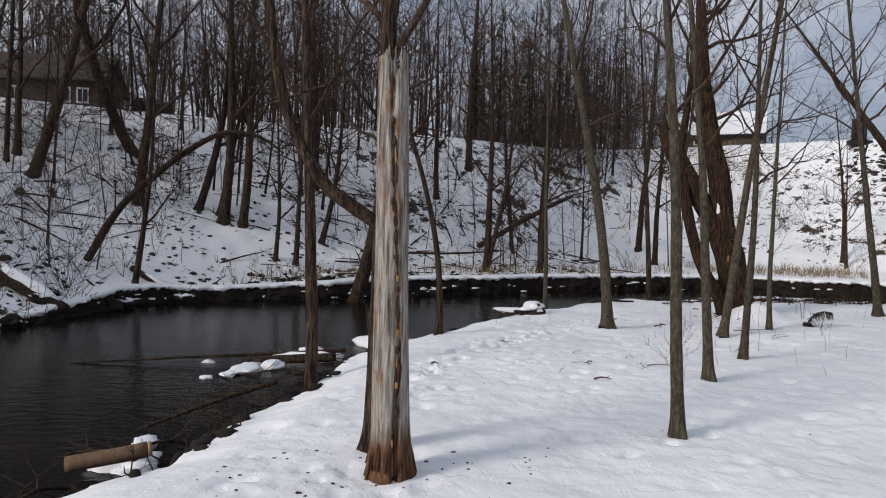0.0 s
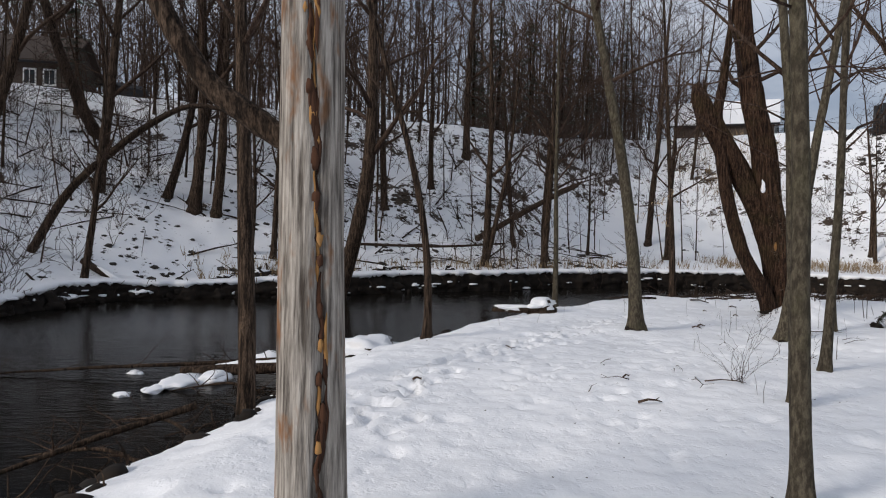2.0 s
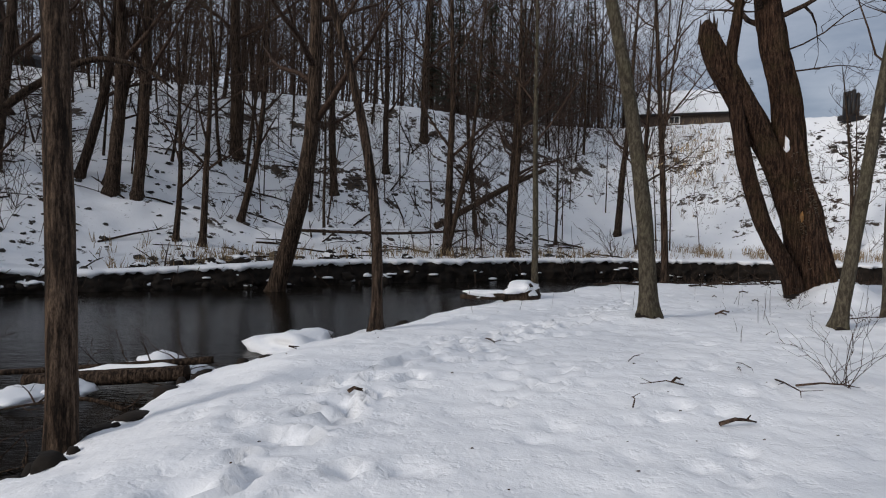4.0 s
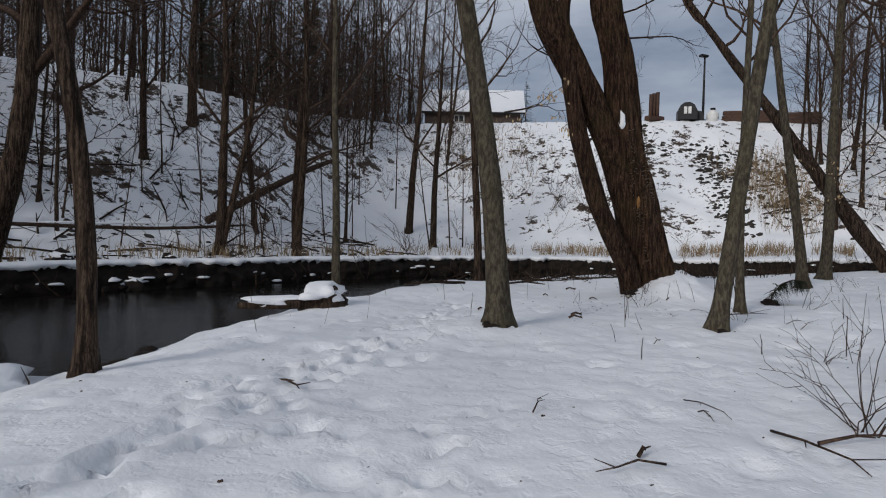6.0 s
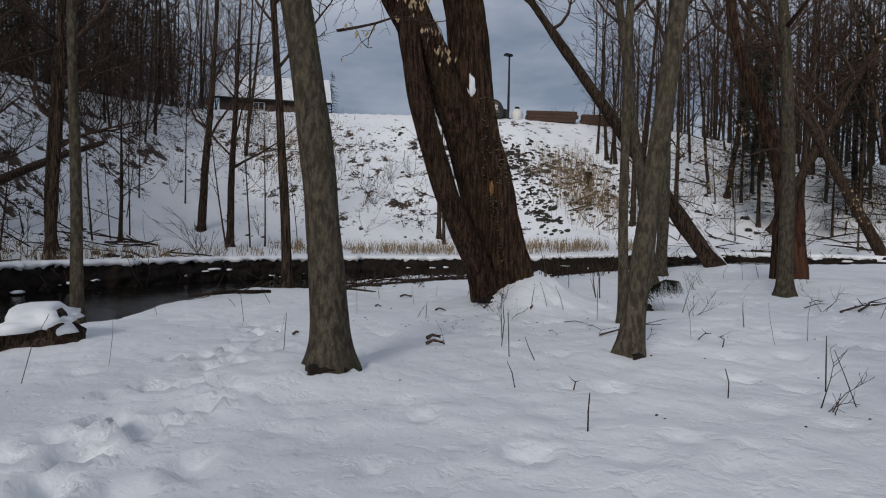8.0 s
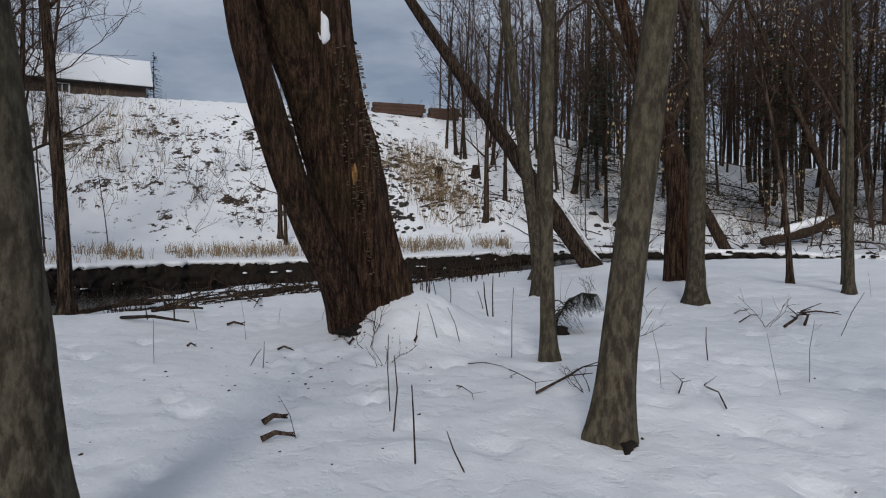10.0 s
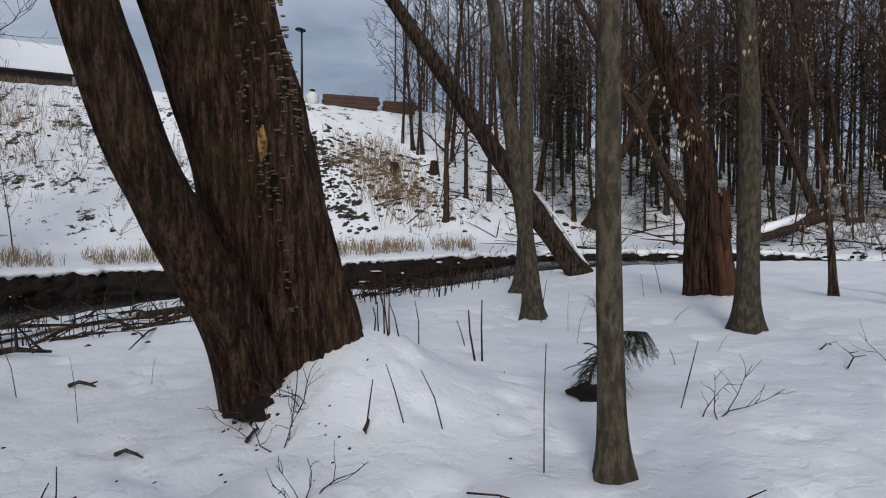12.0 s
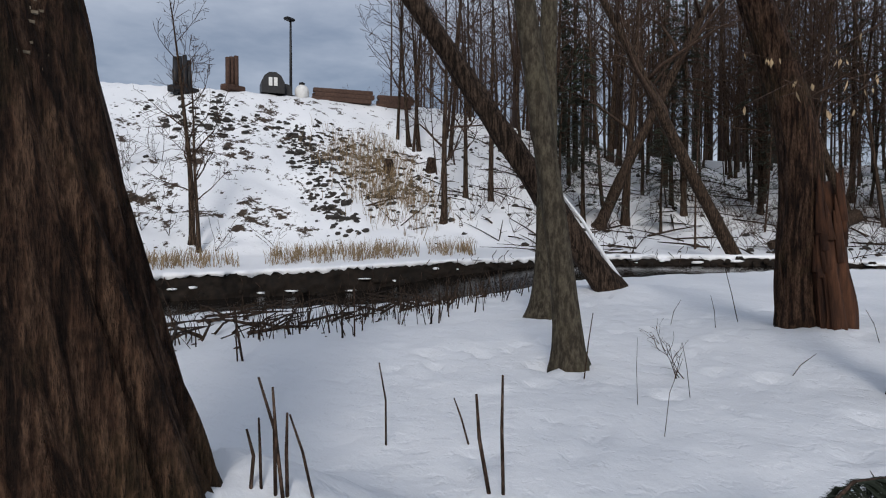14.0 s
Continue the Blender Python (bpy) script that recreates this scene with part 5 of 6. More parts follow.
def hemlock_bough(x, y):
    z = height(x, y)
    rng = random.Random(14)
    ob = thing("hemlock_sapling", (x, y, z), "small hemlock sapling bent over a dark hollow", "sapling")
    w = Wood()
    marks = [Vector((0, 0, -0.05)), Vector((0.08, -0.02, 0.2)), Vector((0.2, -0.09, 0.38)), Vector((0.36, -0.18, 0.46)), Vector((0.54, -0.28, 0.44))]
    w.tube(marks, [0.014, 0.012, 0.009, 0.006, 0.003], 6)
    w.put("stem", TWIG, ob)
    verts, faces = [], []
    for k in range(230):
        s = rng.uniform(0.4, 4)
        j = min(int(s), 3)
        p = marks[j].lerp(marks[j + 1], s - j)
        way = (marks[j + 1] - marks[j]).normalized()
        side = way.cross(Vector((rng.uniform(-0.5, 0.5), rng.uniform(-0.5, 0.5), 1))).normalized() * rng.choice((-1, 1))
        d = (side + way * rng.uniform(0.3, 0.9) + Vector((0, 0, -0.35))).normalized()
        length = rng.uniform(0.10, 0.30) * (1.25 - 0.2 * s)
        for m in range(26):
            q = p + d * length * m / 26 + Vector((0, 0, -0.16 * (m / 26) ** 1.6))
            for f in (-1, 1):
                n = d.cross(Vector((0, 0, 1))).normalized() * f
                tip = q + (n + d * 0.6).normalized() * rng.uniform(0.015, 0.032)
                b = len(verts)
                verts += [q - d * 0.005, q + d * 0.005, tip]
                faces.append((b, b + 1, b + 2))
    needles = solid("needles", verts, faces, NEEDLES, ob, "grey-green needles", False)
    needles["kind"] = "stuff"
    lump("hollow", (0.02, -0.04, 0.02), (0.12, 0.15, 0.09), EARTH, 3, ob, "dark rotten stub", 0.8)


hemlock_bough(10.78, 19.13)


for x, y, wide, deep, label in ((8.95, 20.55, 0.2, 0.1, "dark bare earth and bark at a tree foot"), (4.56, 17.88, 0.09, 0.07, "dark melted hollow at a tree foot"), (4.72, 17.85, 0.08, 0.05, "dark melted hollow at a tree foot"), (7.36, 16.93, 0.07, 0.05, "dark melted hollow at a tree foot")):
    tagged(lump("bare_earth", (x, y, height(x, y)), (wide, deep, 0.045), EARTH, int(x * 7), rough=0.9), label, "earth", "bare earth at tree feet")


def shrub(x, y, size, seed, label="leafless dark twiggy shrub in the snow", stems=9):
    rng = random.Random(seed)
    ob = thing("shrub", (x, y, height(x, y)), label, "shrub", "leafless shrubs")
    w = Wood(0.0022)
    for k in range(stems):
        turn = rng.uniform(0, 6.28)
        w.sprout((rng.gauss(0, 0.04), rng.gauss(0, 0.04), -0.03), (math.cos(turn), math.sin(turn), rng.uniform(0.5, 1.8)), size * rng.uniform(0.5, 1.0), 0.0048, 1, rng)
    w.put("brush", TWIG, ob)


shrub(4.75, 13.3, 1.1, 1, stems=12)
for k, (x, y, s) in enumerate(((9.05, 20.35, 0.7), (8.75, 20.15, 0.6), (8.35, 19.6, 0.45), (10.6, 18.2, 0.55), (12.4, 17.2, 0.7), (14.2, 20.2, 0.5), (6.8, 15.1, 0.5), (8.4, 17.6, 0.4), (15.4, 20.6, 0.5), (-3.1, 11.0, 0.8), (-2.9, 12.6, 0.7))):
    shrub(x, y, s, 20 + k, "few thin bare shoots in the snow", 4)


def stalk(x, y, tall, lean, seed, thick=0.007, kink=0.0):
    rng = random.Random(seed)
    ob = thing("dry_stalk", (x, y, height(x, y)), "thin dark dry stalk standing in snow", "stalk", "dry stalks in the snow")
    w = Wood()
    p = Vector((0, 0, -0.05))
    mid = Vector((lean[0] * 0.5 + rng.gauss(0, 0.01), lean[1] * 0.5 + rng.gauss(0, 0.01), tall * 0.55))
    top = Vector((lean[0] + kink, lean[1], tall * (1 if not kink else 0.9)))
    w.tube([p, mid, top], [thick, thick * 0.9, thick * 0.6], 6)
    w.put("stem", TWIG, ob)


STALKS = [
    (10.03, 20.49, 0.18, 0.00, 0.01, 0.006), (10.06, 20.47, 0.22, 0.00, 0.01, 0.005), (10.08, 20.43, 0.36, -0.02, 0.05, 0.006), (10.08, 20.39, 0.35, -0.01, 0.04, 0.006), (10.10, 20.40, 0.26, 0.0, 0.0, 0.006), (10.19, 20.37, 0.25, -0.04, 0.07, 0.005),
    (11.63, 21.19, 0.46, -0.01, 0.04, 0.006), (11.90, 20.80, 0.26, -0.05, 0.08, 0.006), (11.36, 20.38, 0.46, -0.03, 0.06, 0.01), (11.39, 20.33, 0.55, 0.01, 0.01, 0.009), (13.86, 20.88, 0.54, 0.05, -0.06, 0.006), (16.98, 20.20, 0.58, -0.07, 0.13, 0.006),
    (12.86, 23.76, 0.52, -0.04, 0.08, 0.012), (12.82, 23.79, 0.41, 0.0, 0.01, 0.008), (14.72, 24.38, 0.34, -0.03, 0.06, 0.01), (14.55, 23.86, 0.56, 0.01, 0.01, 0.01)]
THIN_STALKS = [
    (7.18, 18.49, 0.51, 0.0, 0.02, 0.004), (9.20, 18.75, 0.65, 0.02, 0.0, 0.004), (9.32, 19.69, 0.35, -0.06, 0.10, 0.004), (9.45, 19.50, 0.35, -0.07, 0.12, 0.004), (10.76, 18.46, 0.45, 0.08, -0.10, 0.005), (10.08, 17.23, 0.30, -0.01, 0.02, 0.006), (7.63, 20.36, 0.24, 0.01, -0.01, 0.004), (6.89, 18.22, 0.46, 0.01, 0.0, 0.005),
    (6.65, 15.71, 0.21, -0.01, 0.02, 0.005), (6.56, 17.44, 0.21, -0.08, 0.08, 0.004), (5.67, 16.86, 0.20, -0.05, 0.05, 0.004), (9.12, 19.84, 0.31, 0.04, -0.03, 0.005), (6.51, 17.74, 0.41, -0.01, 0.02, 0.005), (5.10, 15.76, 0.22, 0.01, 0.0, 0.005), (7.50, 15.37, 0.43, 0.01, 0.01, 0.006)]
for k, (x, y, tall, lx, ly, thick) in enumerate(STALKS + THIN_STALKS):
    stalk(x, y, tall, (lx, ly), k, thick)
walker = random.Random(90)
for k in range(70):
    x, y = walker.uniform(1.5, 17), walker.uniform(11.5, 23)
    if abs((x - 0.3) * 0.62 - (y - 12) * 0.78) > 1.2 or y < 12:
        stalk(x, y, walker.uniform(0.12, 0.5), (walker.gauss(0, 0.1), walker.gauss(0, 0.1)), 200 + k, walker.uniform(0.002, 0.0045))


def twig_on_snow(x, y, turn, size, seed, thick=0.008):
    rng = random.Random(seed)
    ob = thing("fallen_twig", (x, y, height(x, y)), "dark forked twig lying on the snow", "twig", "twigs on the snow")
    w = Wood(0.0025)
    d = Vector((math.cos(turn), math.sin(turn), 0.04))
    side = Vector((-math.sin(turn), math.cos(turn), 0))
    p = [Vector((0, 0, 0.02)), d * size * 0.4 + Vector((0, 0, 0.05)), d * size * 0.75 + side * 0.08 * size + Vector((0, 0, 0.03)), d * size + side * 0.02 + Vector((0, 0, 0.01))]
    w.tube(p, [thick, thick * 0.8, thick * 0.6, thick * 0.3], 6)
    w.tube([p[1], p[1] + (d + side * rng.choice((-1, 1)) * 0.6) * size * 0.16], [thick * 0.6, thick * 0.3], 5)
    w.tube([p[2], p[2] + (d - side * rng.choice((-1, 1)) * 0.8 + Vector((0, 0, 0.3))) * size * 0.2], [thick * 0.5, thick * 0.25], 5)
    w.put("wood", TWIG, ob)


TWIGS = [
    (3.13, 13.26, 3.04, 0.42, 0.008), (4.20, 13.53, -1.91, 0.84, 0.009), (2.91, 12.18, 0.04, 0.32, 0.018), (4.21, 13.22, -0.29, 0.56, 0.012), (0.03, 13.03, 0.18, 0.13, 0.02), (2.38, 12.60, 1.10, 0.36, 0.007), (4.20, 14.26, -1.83, 0.56, 0.005), (1.68, 16.01, -1.44, 0.44, 0.012), (6.24, 18.64, -0.65, 0.19, 0.02),
    (4.06, 13.98, -2.04, 0.24, 0.006), (3.01, 14.35, 0.80, 0.37, 0.006), (3.09, 13.42, 0.47, 0.14, 0.014), (8.49, 16.69, 0.42, 0.71, 0.006), (6.47, 18.91, -0.27, 0.17, 0.022), (5.9, 16.5, 0.56, 0.3, 0.005)]
FAR_TWIGS = [
    (12.63, 17.54, -0.10, 0.81, 0.008), (12.72, 16.84, 0.08, 1.4, 0.018), (14.11, 17.11, -1.47, 0.50, 0.014), (8.68, 17.06, 0.17, 0.49, 0.006), (5.56, 20.15, -0.20, 0.11, 0.016), (8.09, 17.89, -0.06, 1.15, 0.011), (8.81, 18.97, -1.73, 0.47, 0.005), (8.73, 18.50, -2.42, 0.91, 0.005), (9.12, 19.84, 0.46, 0.45, 0.012),
    (8.64, 20.29, 0.39, 0.25, 0.012), (12.59, 17.03, -0.10, 1.2, 0.018), (8.03, 18.55, -2.33, 0.49, 0.005), (13.46, 17.79, -0.30, 0.35, 0.008), (8.99, 22.73, -1.25, 0.23, 0.02), (8.23, 20.87, -1.42, 0.19, 0.014), (7.85, 21.84, -0.99, 0.09, 0.014)]
for k, (x, y, turn, size, thick) in enumerate(TWIGS + FAR_TWIGS):
    twig_on_snow(x, y, turn, size, k, thick)


for x, y in ((39.2, 42.0), (41.4, 40.6)):
    stub = thing("stump", (x, y, height(x, y)), "short dark tree stump on the snowy slope", "stump", "stumps on the slope")
    w = Wood()
    stem(w, [(0, 0, -0.3), (0, 0, 0.1), (0.05, 0, 0.75)], [0.36, 0.3, 0.24], 12, random.Random(int(x)), 0.12, 0.12, 0.2)
    w.put("wood", BARK_BROWN, stub)


# ---- scattered stuff: clods and stones, dry grass, brush, leaf scraps ----
def scattered(name, label, category, material, rows, seed, sides=5):
    """Small uneven clods joined into one mesh: rows of (count, place, size)."""
    rng = random.Random(seed)
    verts, faces = [], []
    for count, place, (lo, hi) in rows:
        for k in range(count):
            x, y = place(rng)
            z, s = height(x, y), rng.uniform(lo, hi) * rng.uniform(0.6, 1)
            b, turn = len(verts), rng.uniform(0, 6.28)
            for layer, (up, wide) in enumerate(((-0.3, 0.9), (0.12, 1.0), (0.38, 0.6))):
                for j in range(sides):
                    a = turn + 6.2832 * j / sides
                    q = s * wide * rng.uniform(0.7, 1.25)
                    verts.append((x + q * math.cos(a) * 1.2, y + q * math.sin(a) * 0.8, z + s * up * rng.uniform(0.5, 1.9)))
            for layer in range(2):
                for j in range(sides):
                    j2 = (j + 1) % sides
                    r0, r1 = b + layer * sides, b + (layer + 1) * sides
                    faces.append((r0 + j, r0 + j2, r1 + j2, r1 + j))
            faces.append(tuple(b + 2 * sides + j for j in range(sides)))
    tagged(solid(name, verts, faces, material, smooth=False), label, category, kind="stuff")


def grass_stuff(name, label, rows, material, seed, width=0.006):
    rng = random.Random(seed)
    verts, faces = [], []
    for count, place, (lo, hi) in rows:
        for k in range(count):
            x, y = place(rng)
            z = height(x, y) - 0.02
            for blade in range(rng.randint(1, 3)):
                tall, turn = rng.uniform(lo, hi), rng.uniform(0, 6.28)
                w = width * rng.uniform(0.7, 1.4)
                sx, sy = math.cos(turn) * w, math.sin(turn) * w
                lean = Vector((rng.gauss(0, 0.22), rng.gauss(0, 0.22), 1)) * tall
                p = Vector((x + rng.gauss(0, 0.06), y + rng.gauss(0, 0.06), z))
                b = len(verts)
                mid, tip = p + lean * 0.55, p + lean + Vector((rng.gauss(0, 0.12), rng.gauss(0, 0.12), -0.06)) * tall
                for q, t in ((p, 1), (mid, 0.8)):
                    verts += [(q.x - sx * t, q.y - sy * t, q.z), (q.x + sx * t, q.y + sy * t, q.z), (q.x + sy * t, q.y - sx * t, q.z)]
                verts.append(tuple(tip))
                faces += [(b, b + 1, b + 4, b + 3), (b + 1, b + 2, b + 5, b + 4), (b + 2, b, b + 3, b + 5), (b + 3, b + 4, b + 6), (b + 4, b + 5, b + 6), (b + 5, b + 3, b + 6)]
    tagged(solid(name, verts, faces, material, smooth=False), label, "dry grass", kind="stuff")


scattered("clods", "dark stones and clods poking through snow", "stones", STONE, [
    (90, lambda g: along_far(g, 0.0, 0.5, -15, 40), (0.08, 0.25)),
    (200, lambda g: along_far(g, 0.6, 4, -15, 10), (0.05, 0.26)),
    (420, lambda g: along_far(g, 0.3, 12, -15, -8), (0.03, 0.17)),
    (560, lambda g: along_far(g, 4, 17, -15, 12), (0.03, 0.2)),
    (170, lambda g: along_far(g, 5, 20, 18, 30), (0.03, 0.15)),
    (110, lambda g: (g.gauss(34.6, 1.3), g.gauss(51.5, 1.4)), (0.08, 0.32)),
    (260, lambda g: (lambda s: (38.4 - 5.8 * s + g.gauss(0, 0.5), 49 - 9.5 * s + g.gauss(0, 0.7)))(g.random()), (0.06, 0.28)),
    (420, lambda g: (lambda s: (36.5 + 4 * s + g.gauss(0, 1.3), 38.5 + 8 * s + g.gauss(0, 1.6)))(g.random()), (0.05, 0.24)),
    (420, lambda g: (g.uniform(36, 60), g.uniform(14, 42)), (0.05, 0.26)),
    (90, lambda g: (g.uniform(29, 36), g.uniform(20, 30)), (0.05, 0.22))], 1)
scattered("leaf_scraps", "dark leaf scraps and bark bits on snow", "leaf litter", TWIG, [
    (70, lambda g: (g.uniform(-2.5, 1.2), g.uniform(6.4, 8.2)), (0.008, 0.03)),
    (120, lambda g: (g.uniform(-1, 10), g.uniform(8, 22)), (0.006, 0.018)),
    (50, lambda g: (g.gauss(8.3, 0.9), g.gauss(20.0, 0.6)), (0.006, 0.018)),
    (60, lambda g: (g.uniform(9, 17), g.uniform(24, 29)), (0.01, 0.05)),
    (50, lambda g: (g.gauss(8.95, 0.16), g.gauss(20.55, 0.1)), (0.006, 0.02))], 2)
grass_stuff("dry_grass", "tan dry grass along the foot of the slope", [
    (900, lambda g: along_far(g, 2.2, 5.0, 17, 30), (0.3, 0.75)),
    (700, lambda g: along_far(g, 0.8, 4.0, -8, 16), (0.25, 0.6)),
    (900, lambda g: (lambda s: (35.5 + 5 * s + g.gauss(0, 1.3), 38.0 + 7 * s + g.gauss(0, 1.3)))(g.random()), (0.4, 1.0)),
    (500, lambda g: (g.gauss(25, 2.2), g.gauss(58, 3.5)), (0.4, 1.0))], STRAW, 3, 0.012)
grass_stuff("brush", "brown broken stalks on the low shelf", [
    (210, lambda g: (g.uniform(8.5, 20.5), g.uniform(24.6, 30)), (0.1, 0.55)),
    (90, lambda g: (g.uniform(14, 20.5), g.uniform(23.6, 25.5)), (0.2, 0.7)),
    (60, lambda g: (g.uniform(-4.4, -2.6), g.uniform(9, 13)), (0.1, 0.4))], BARK_BROWN, 4, 0.009)


def thicket():
    """Fine brush on the slopes and the hilltop edge, joined."""
    rng = random.Random(55)
    w = Wood(0.011)
    spots = [(rng.uniform(-14, 14), rng.uniform(36, 50)) for k in range(45)] + [(rng.uniform(-12, 18), rng.uniform(53, 66)) for k in range(60)]
    spots += [(rng.gauss(26, 2.5), rng.gauss(50, 5)) for k in range(24)] + [(rng.uniform(-24, -12), rng.uniform(20, 42)) for k in range(190)] + [(rng.uniform(47, 56), rng.uniform(46, 51)) for k in range(14)] + [(rng.uniform(37, 55), rng.uniform(14, 36)) for k in range(120)]
    for x, y in spots:
        z = height(x, y)
        for j in range(4):
            turn = rng.uniform(0, 6.28)
            w.sprout((x, y, z), (math.cos(turn), math.sin(turn), rng.uniform(0.6, 2)), rng.uniform(0.8, 2.4), 0.012, 1, rng)
    for k in range(260):
        x, y = rng.uniform(3, 25), rng.uniform(55, 72)
        if y > 51 + 0.55 * max(x, 0):
            for j in range(4):
                turn = rng.uniform(0, 6.28)
                w.sprout((x, y, height(x, y)), (math.cos(turn) * 0.5, math.sin(turn) * 0.5, rng.uniform(0.7, 1.5)), rng.uniform(3.0, 8.0), 0.03, 1, rng)
    tagged(w.put("thicket", HAZED_TWIG, None), "leafless brown brush over the slopes", "brush", kind="stuff")


thicket()


def cut_bank():
    """The undercut soil face of the far bank, and the lip of snow that hangs over it."""
    spots = []
    for (ax, ay), (bx, by) in zip(FAR_EDGE[3:], FAR_EDGE[4:-3]):
        run = math.hypot(bx - ax, by - ay)
        n = Vector((-(by - ay), bx - ax)).normalized()
        for k in range(int(run / 0.11)):
            s = k * 0.11 / run
            spots.append((ax + s * (bx - ax), ay + s * (by - ay), n))
    for k in range(3):
        spots = [(x, y, (spots[max(j - 4, 0)][2] + n + spots[min(j + 4, len(spots) - 1)][2]).normalized()) for j, (x, y, n) in enumerate(spots)]
    soil, soil_f, snow, snow_f = [], [], [], []
    for j, (x, y, n) in enumerate(spots):
        s = j * 0.11
        wave = 0.26 * noise.noise((s * 0.45, 1.7, 0)) + 0.2 * noise.noise((s * 1.7, 5.1, 0))
        top = max(sum(height(x + n.x * d, y + n.y * d) for d in (1.3, 1.6, 1.9)) / 3, float(water_z(x, y)) + 0.35) - 0.02
        low = float(water_z(x, y)) - 0.12
        sunk = min(1.0, s / 7.0, (len(spots) - j) * 0.11 / 5.0)
        top = low + (top - low) * sunk ** 0.6 - 0.1 * (1 - sunk)
        rows = 12
        for r in range(rows):
            q = r / (rows - 1)
            rough = 0.15 * noise.noise((s * 2.4, q * 3, 2)) + 0.10 * noise.noise((s * 6, q * 7, 8)) + 0.08 * noise.noise((s * 17, q * 13, 4))
            d = wave + 0.12 + 0.22 * q - 0.20 * math.sin(q * 3.14) * 0.4 + rough
            soil.append((x + n.x * d, y + n.y * d, low + (top - 0.03 - low) * q))
        droop = max(0.03, 0.12 + 0.07 * noise.noise((s * 1.3, 9.2, 0)) + 0.11 * noise.noise((s * 4.5, 3.2, 0)) + 0.10 * noise.noise((s * 9.5, 7.7, 0)))
        edge = wave + 0.20 + 0.14 * noise.noise((s * 1.6, 12.0, 0)) + 0.08 * noise.noise((s * 5.5, 1.0, 0)) + 0.05 * noise.noise((s * 12, 4.0, 0))
        for d, z in ((edge + 0.06, top - droop), (edge - 0.02, top - droop * 0.4), (edge + 0.06, top + 0.05), (edge + 0.3, top + 0.085), (edge + 0.85, top + 0.06), (edge + 1.7, height(x + n.x * (edge + 1.7), y + n.y * (edge + 1.7)) - 0.05)):
            snow.append((x + n.x * d, y + n.y * d, z))
        if j:
            for r in range(rows - 1):
                soil_f.append(((j - 1) * rows + r, j * rows + r, j * rows + r + 1, (j - 1) * rows + r + 1))
            for r in range(5):
                snow_f.append(((j - 1) * 6 + r, j * 6 + r, j * 6 + r + 1, (j - 1) * 6 + r + 1))
    tagged(solid("bank", soil, soil_f, EARTH), "dark undercut earth bank along the stream", "bank", kind="structure")
    tagged(solid("snow_lip", snow, snow_f, SNOW_CAP), "lip of snow hanging over the earth bank", "snow", kind="structure")
    rng = random.Random(61)
    ledges, ledge_f, stones, stone_f = [], [], [], []
    for k in range(260):
        x, y, n = rng.choice(spots)
        low = float(water_z(x, y))
        snowy = k % 3 == 0
        where, which = (ledges, ledge_f) if snowy else (stones, stone_f)
        wide, tall = (rng.uniform(0.04, 0.3), rng.uniform(0.012, 0.05)) if snowy else (rng.uniform(0.05, 0.16), rng.uniform(0.04, 0.11))
        d, z = (rng.uniform(0.05, 0.25), low + rng.uniform(0.06, 0.5)) if snowy else (rng.uniform(-0.1, 0.18), low + rng.uniform(-0.03, 0.3))
        b = len(where)
        turn = rng.uniform(0, 6.28)
        for ring, (spread, up) in enumerate(((0.8, -1), (1.0, 0.0), (0.6, 0.8))):
            for a in range(7):
                q = spread * wide * rng.uniform(0.75, 1.2)
                c, e = math.cos(a * 0.898 + turn) * q, math.sin(a * 0.898 + turn) * q * 0.55
                where.append((x + n.x * (d + e) - n.y * c, y + n.y * (d + e) + n.x * c, z + up * tall))
        which += [(b + r * 7 + a, b + r * 7 + (a + 1) % 7, b + r * 7 + 7 + (a + 1) % 7, b + r * 7 + 7 + a) for r in range(2) for a in range(7)]
        which.append(tuple(b + 14 + a for a in range(7)))
    tagged(solid("snow_ledges", ledges, ledge_f, SNOW_CAP), "small ledges of snow on the earth bank", "snow", kind="stuff")
    tagged(solid("bank_stones", stones, stone_f, EARTH), "dark wet stones and clods in the bank", "stones", kind="stuff")
    roots = Wood()
    for k in range(170):
        x, y, n = rng.choice(spots)
        low = float(water_z(x, y))
        p = Vector((x + n.x * 0.22, y + n.y * 0.22, low + rng.uniform(0.3, 0.85)))
        way = Vector((-n.x * 0.5 + rng.gauss(0, 0.4), -n.y * 0.5 + rng.gauss(0, 0.4), -1)).normalized() * rng.uniform(0.25, 0.7)
        roots.tube([p, p + way * 0.5 + Vector((rng.gauss(0, 0.05), rng.gauss(0, 0.05), 0)), p + way], [0.014, 0.011, 0.005], 4)
    tagged(roots.put("roots", TWIG, None), "thin roots hanging from the earth bank", "roots", kind="stuff")


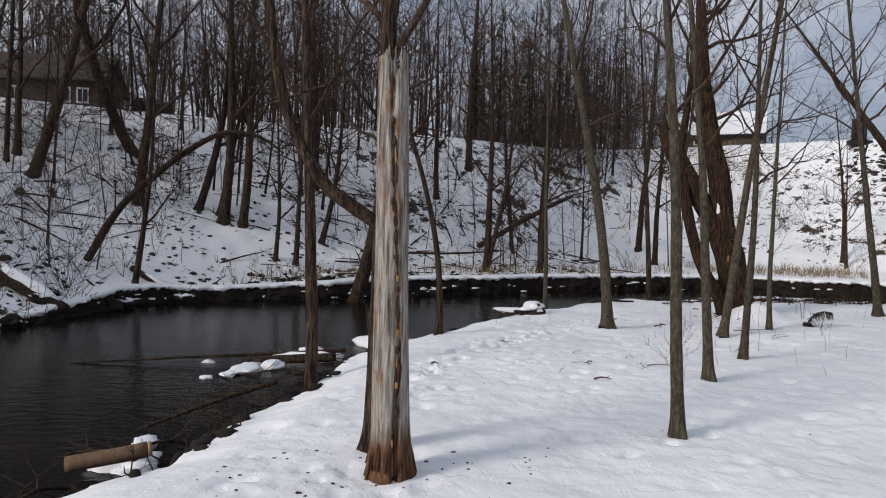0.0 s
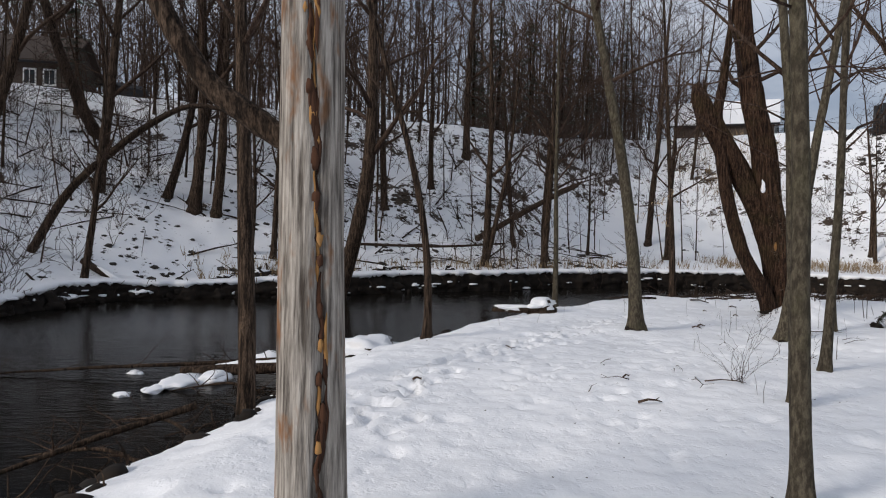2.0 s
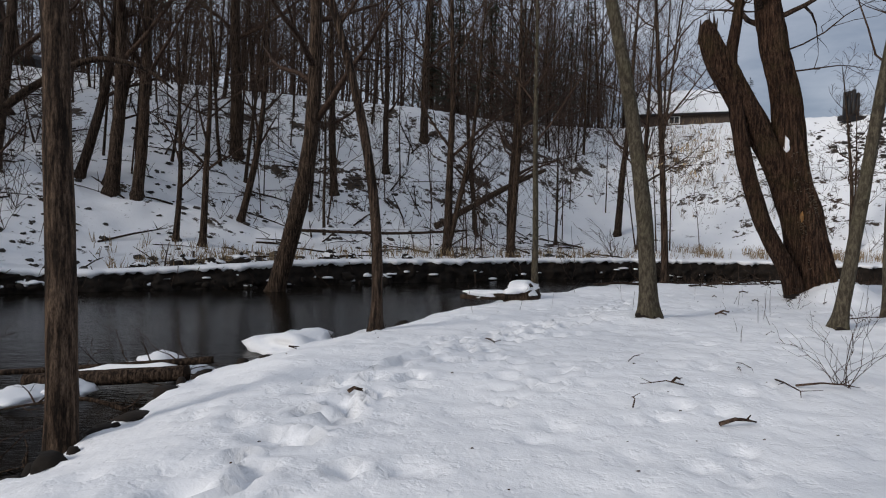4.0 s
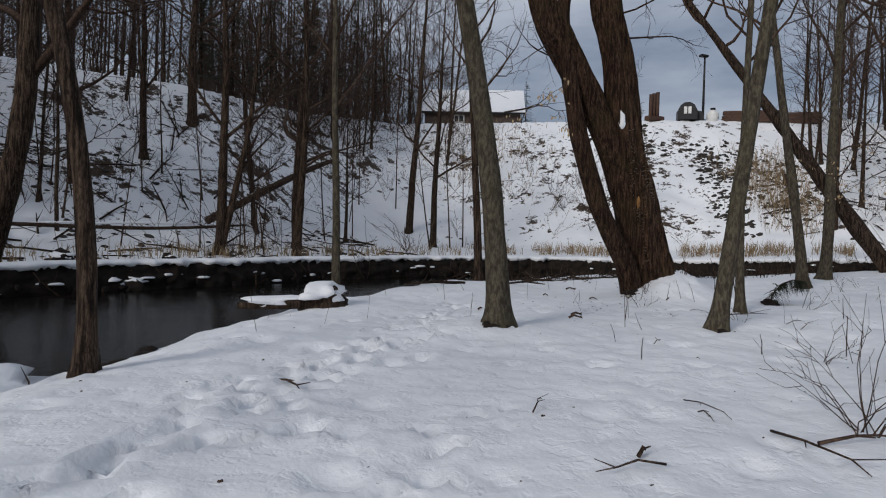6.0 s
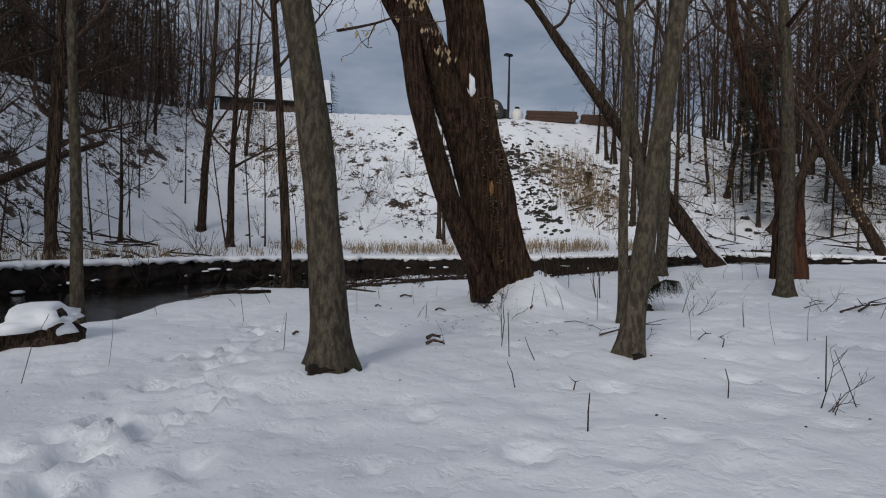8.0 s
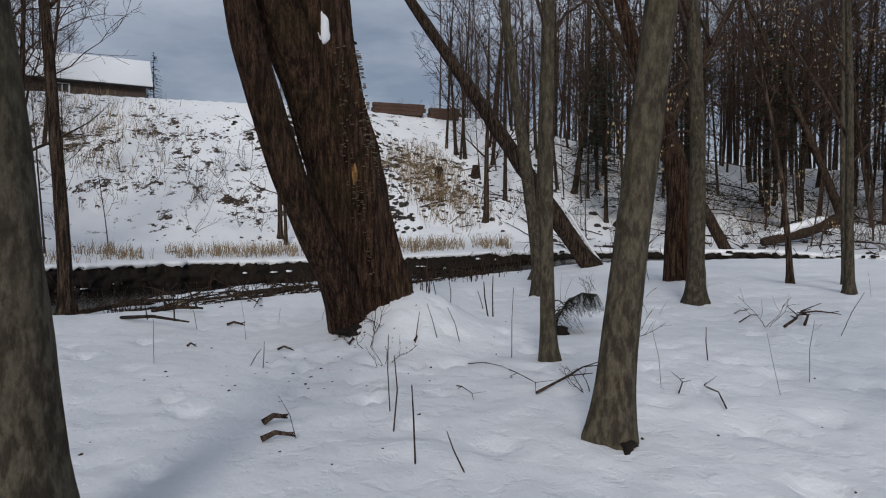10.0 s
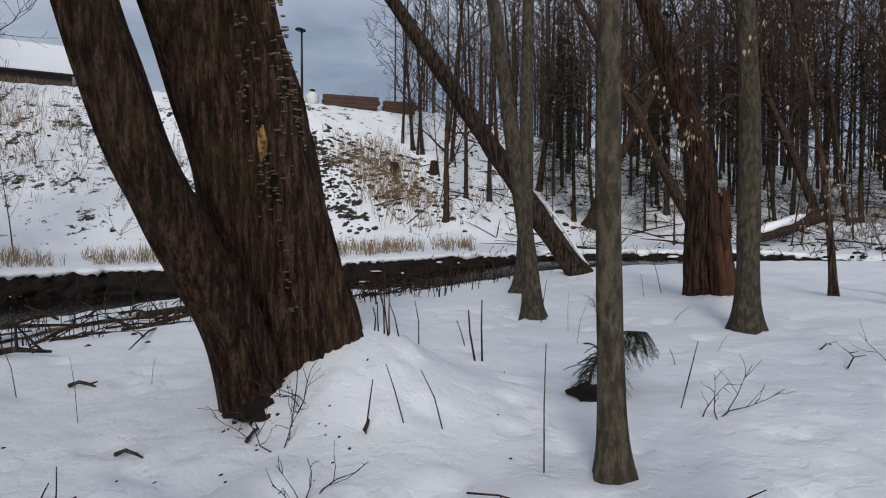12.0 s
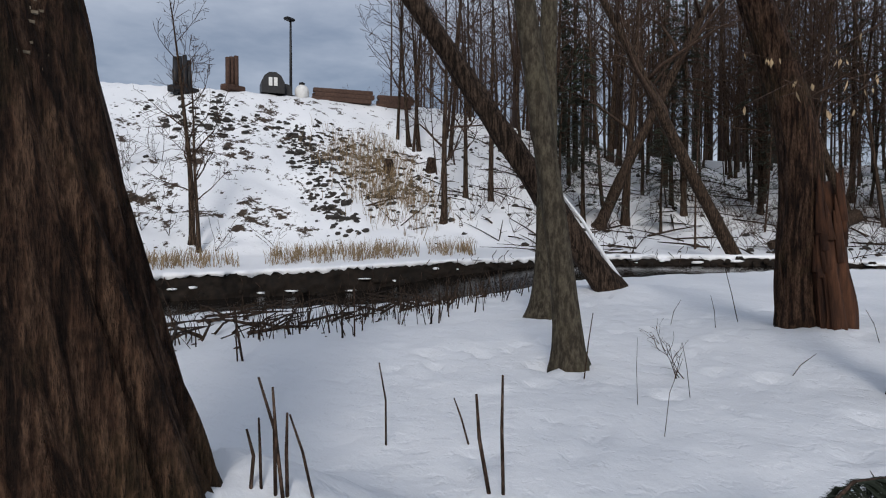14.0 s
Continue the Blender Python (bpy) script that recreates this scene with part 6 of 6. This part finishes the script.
def fallen_sticks():
    """Dead branches lying on the wooded slopes, half sunk in snow."""
    rng = random.Random(83)
    w = Wood(0.006)
    for k in range(620):
        x, y = (rng.uniform(-24, 12), rng.uniform(24, 50)) if k % 5 < 3 else (rng.uniform(34, 58), rng.uniform(15, 43))
        if inside(np.array([x]), np.array([y]), NEAR_EDGE + FAR_EDGE[::-1])[0] or y < 30 and -13 < x < 0:
            continue
        turn, run, r = rng.uniform(0, 6.28), rng.uniform(0.5, 3.2), rng.uniform(0.012, 0.05)
        a, b = Vector((x, y, 0)), Vector((x + math.cos(turn) * run, y + math.sin(turn) * run, 0))
        a.z, b.z = height(a.x, a.y) + r * 0.4, height(b.x, b.y) + r * 0.4 + rng.uniform(0, 0.2)
        m = a.lerp(b, 0.5)
        m.z = max(m.z, height(m.x, m.y)) + 0.04
        w.tube([a, m, b], [r, r * 0.85, r * 0.4], 5)
        for j in range(2):
            p = a.lerp(b, rng.uniform(0.3, 0.9))
            w.tube([p, p + Vector((rng.gauss(0, 0.3), rng.gauss(0, 0.3), rng.uniform(0.05, 0.5)))], [r * 0.4, 0.006], 4)
    tagged(w.put("fallen_sticks", BARK_BROWN, None), "dark dead branches lying on the snowy slopes", "branches", kind="stuff")


fallen_sticks()


def near_debris():
    """Dark clods and driftwood along the foot of the near bank."""
    rng = random.Random(73)
    clods, clod_f, sticks = [], [], Wood()
    for k in range(460):
        j = rng.randrange(4, 13)
        s = rng.random()
        (ax, ay), (bx, by) = NEAR_EDGE[j], NEAR_EDGE[j + 1]
        x, y = ax + s * (bx - ax) + (rng.gauss(0.1, 0.2) if k % 4 else rng.gauss(-0.35, 0.35)), ay + s * (by - ay)
        z = max(height(x, y), float(water_z(x, y)))
        if k % 4:
            wide, tall = rng.uniform(0.04, 0.17), rng.uniform(0.02, 0.09)
            b = len(clods)
            for spread, up in ((0.9, -1), (1.0, 0.1), (0.55, 0.9)):
                for a in range(7):
                    q = spread * wide * rng.uniform(0.7, 1.25)
                    clods.append((x + math.cos(a * 0.898) * q, y + math.sin(a * 0.898) * q, z + up * tall))
            clod_f += [(b + r * 7 + a, b + r * 7 + (a + 1) % 7, b + r * 7 + 7 + (a + 1) % 7, b + r * 7 + 7 + a) for r in range(2) for a in range(7)]
            clod_f.append(tuple(b + 14 + a for a in range(7)))
        else:
            turn = rng.uniform(0, 6.28)
            way = Vector((math.cos(turn), math.sin(turn), rng.uniform(0.0, 0.5))) * rng.uniform(0.25, 0.9)
            p = Vector((x, y, z + 0.02))
            sticks.tube([p, p + way * 0.5 + Vector((rng.gauss(0, 0.05), rng.gauss(0, 0.05), 0.03)), p + way], [0.014, 0.01, 0.004], 4)
    for k in range(150):
        x, y, turn = rng.uniform(8.5, 20), rng.uniform(25.0, 29.5), rng.gauss(0.4, 0.6)
        p = Vector((x, y, height(x, y) + 0.03))
        way = Vector((math.cos(turn), math.sin(turn), rng.uniform(-0.02, 0.12))) * rng.uniform(0.4, 1.8)
        thick = rng.uniform(0.008, 0.03)
        sticks.tube([p, p + way * 0.5 + Vector((rng.gauss(0, 0.06), rng.gauss(0, 0.06), 0.04)), p + way], [thick, thick * 0.8, thick * 0.4], 5)
    tagged(solid("clods", clods, clod_f, EARTH), "dark wet clods along the waterline", "clods", kind="stuff")
    tagged(sticks.put("driftwood", BARK_BROWN, None), "thin dark sticks washed up along the waterline", "sticks", kind="stuff")


near_debris()
cut_bank()
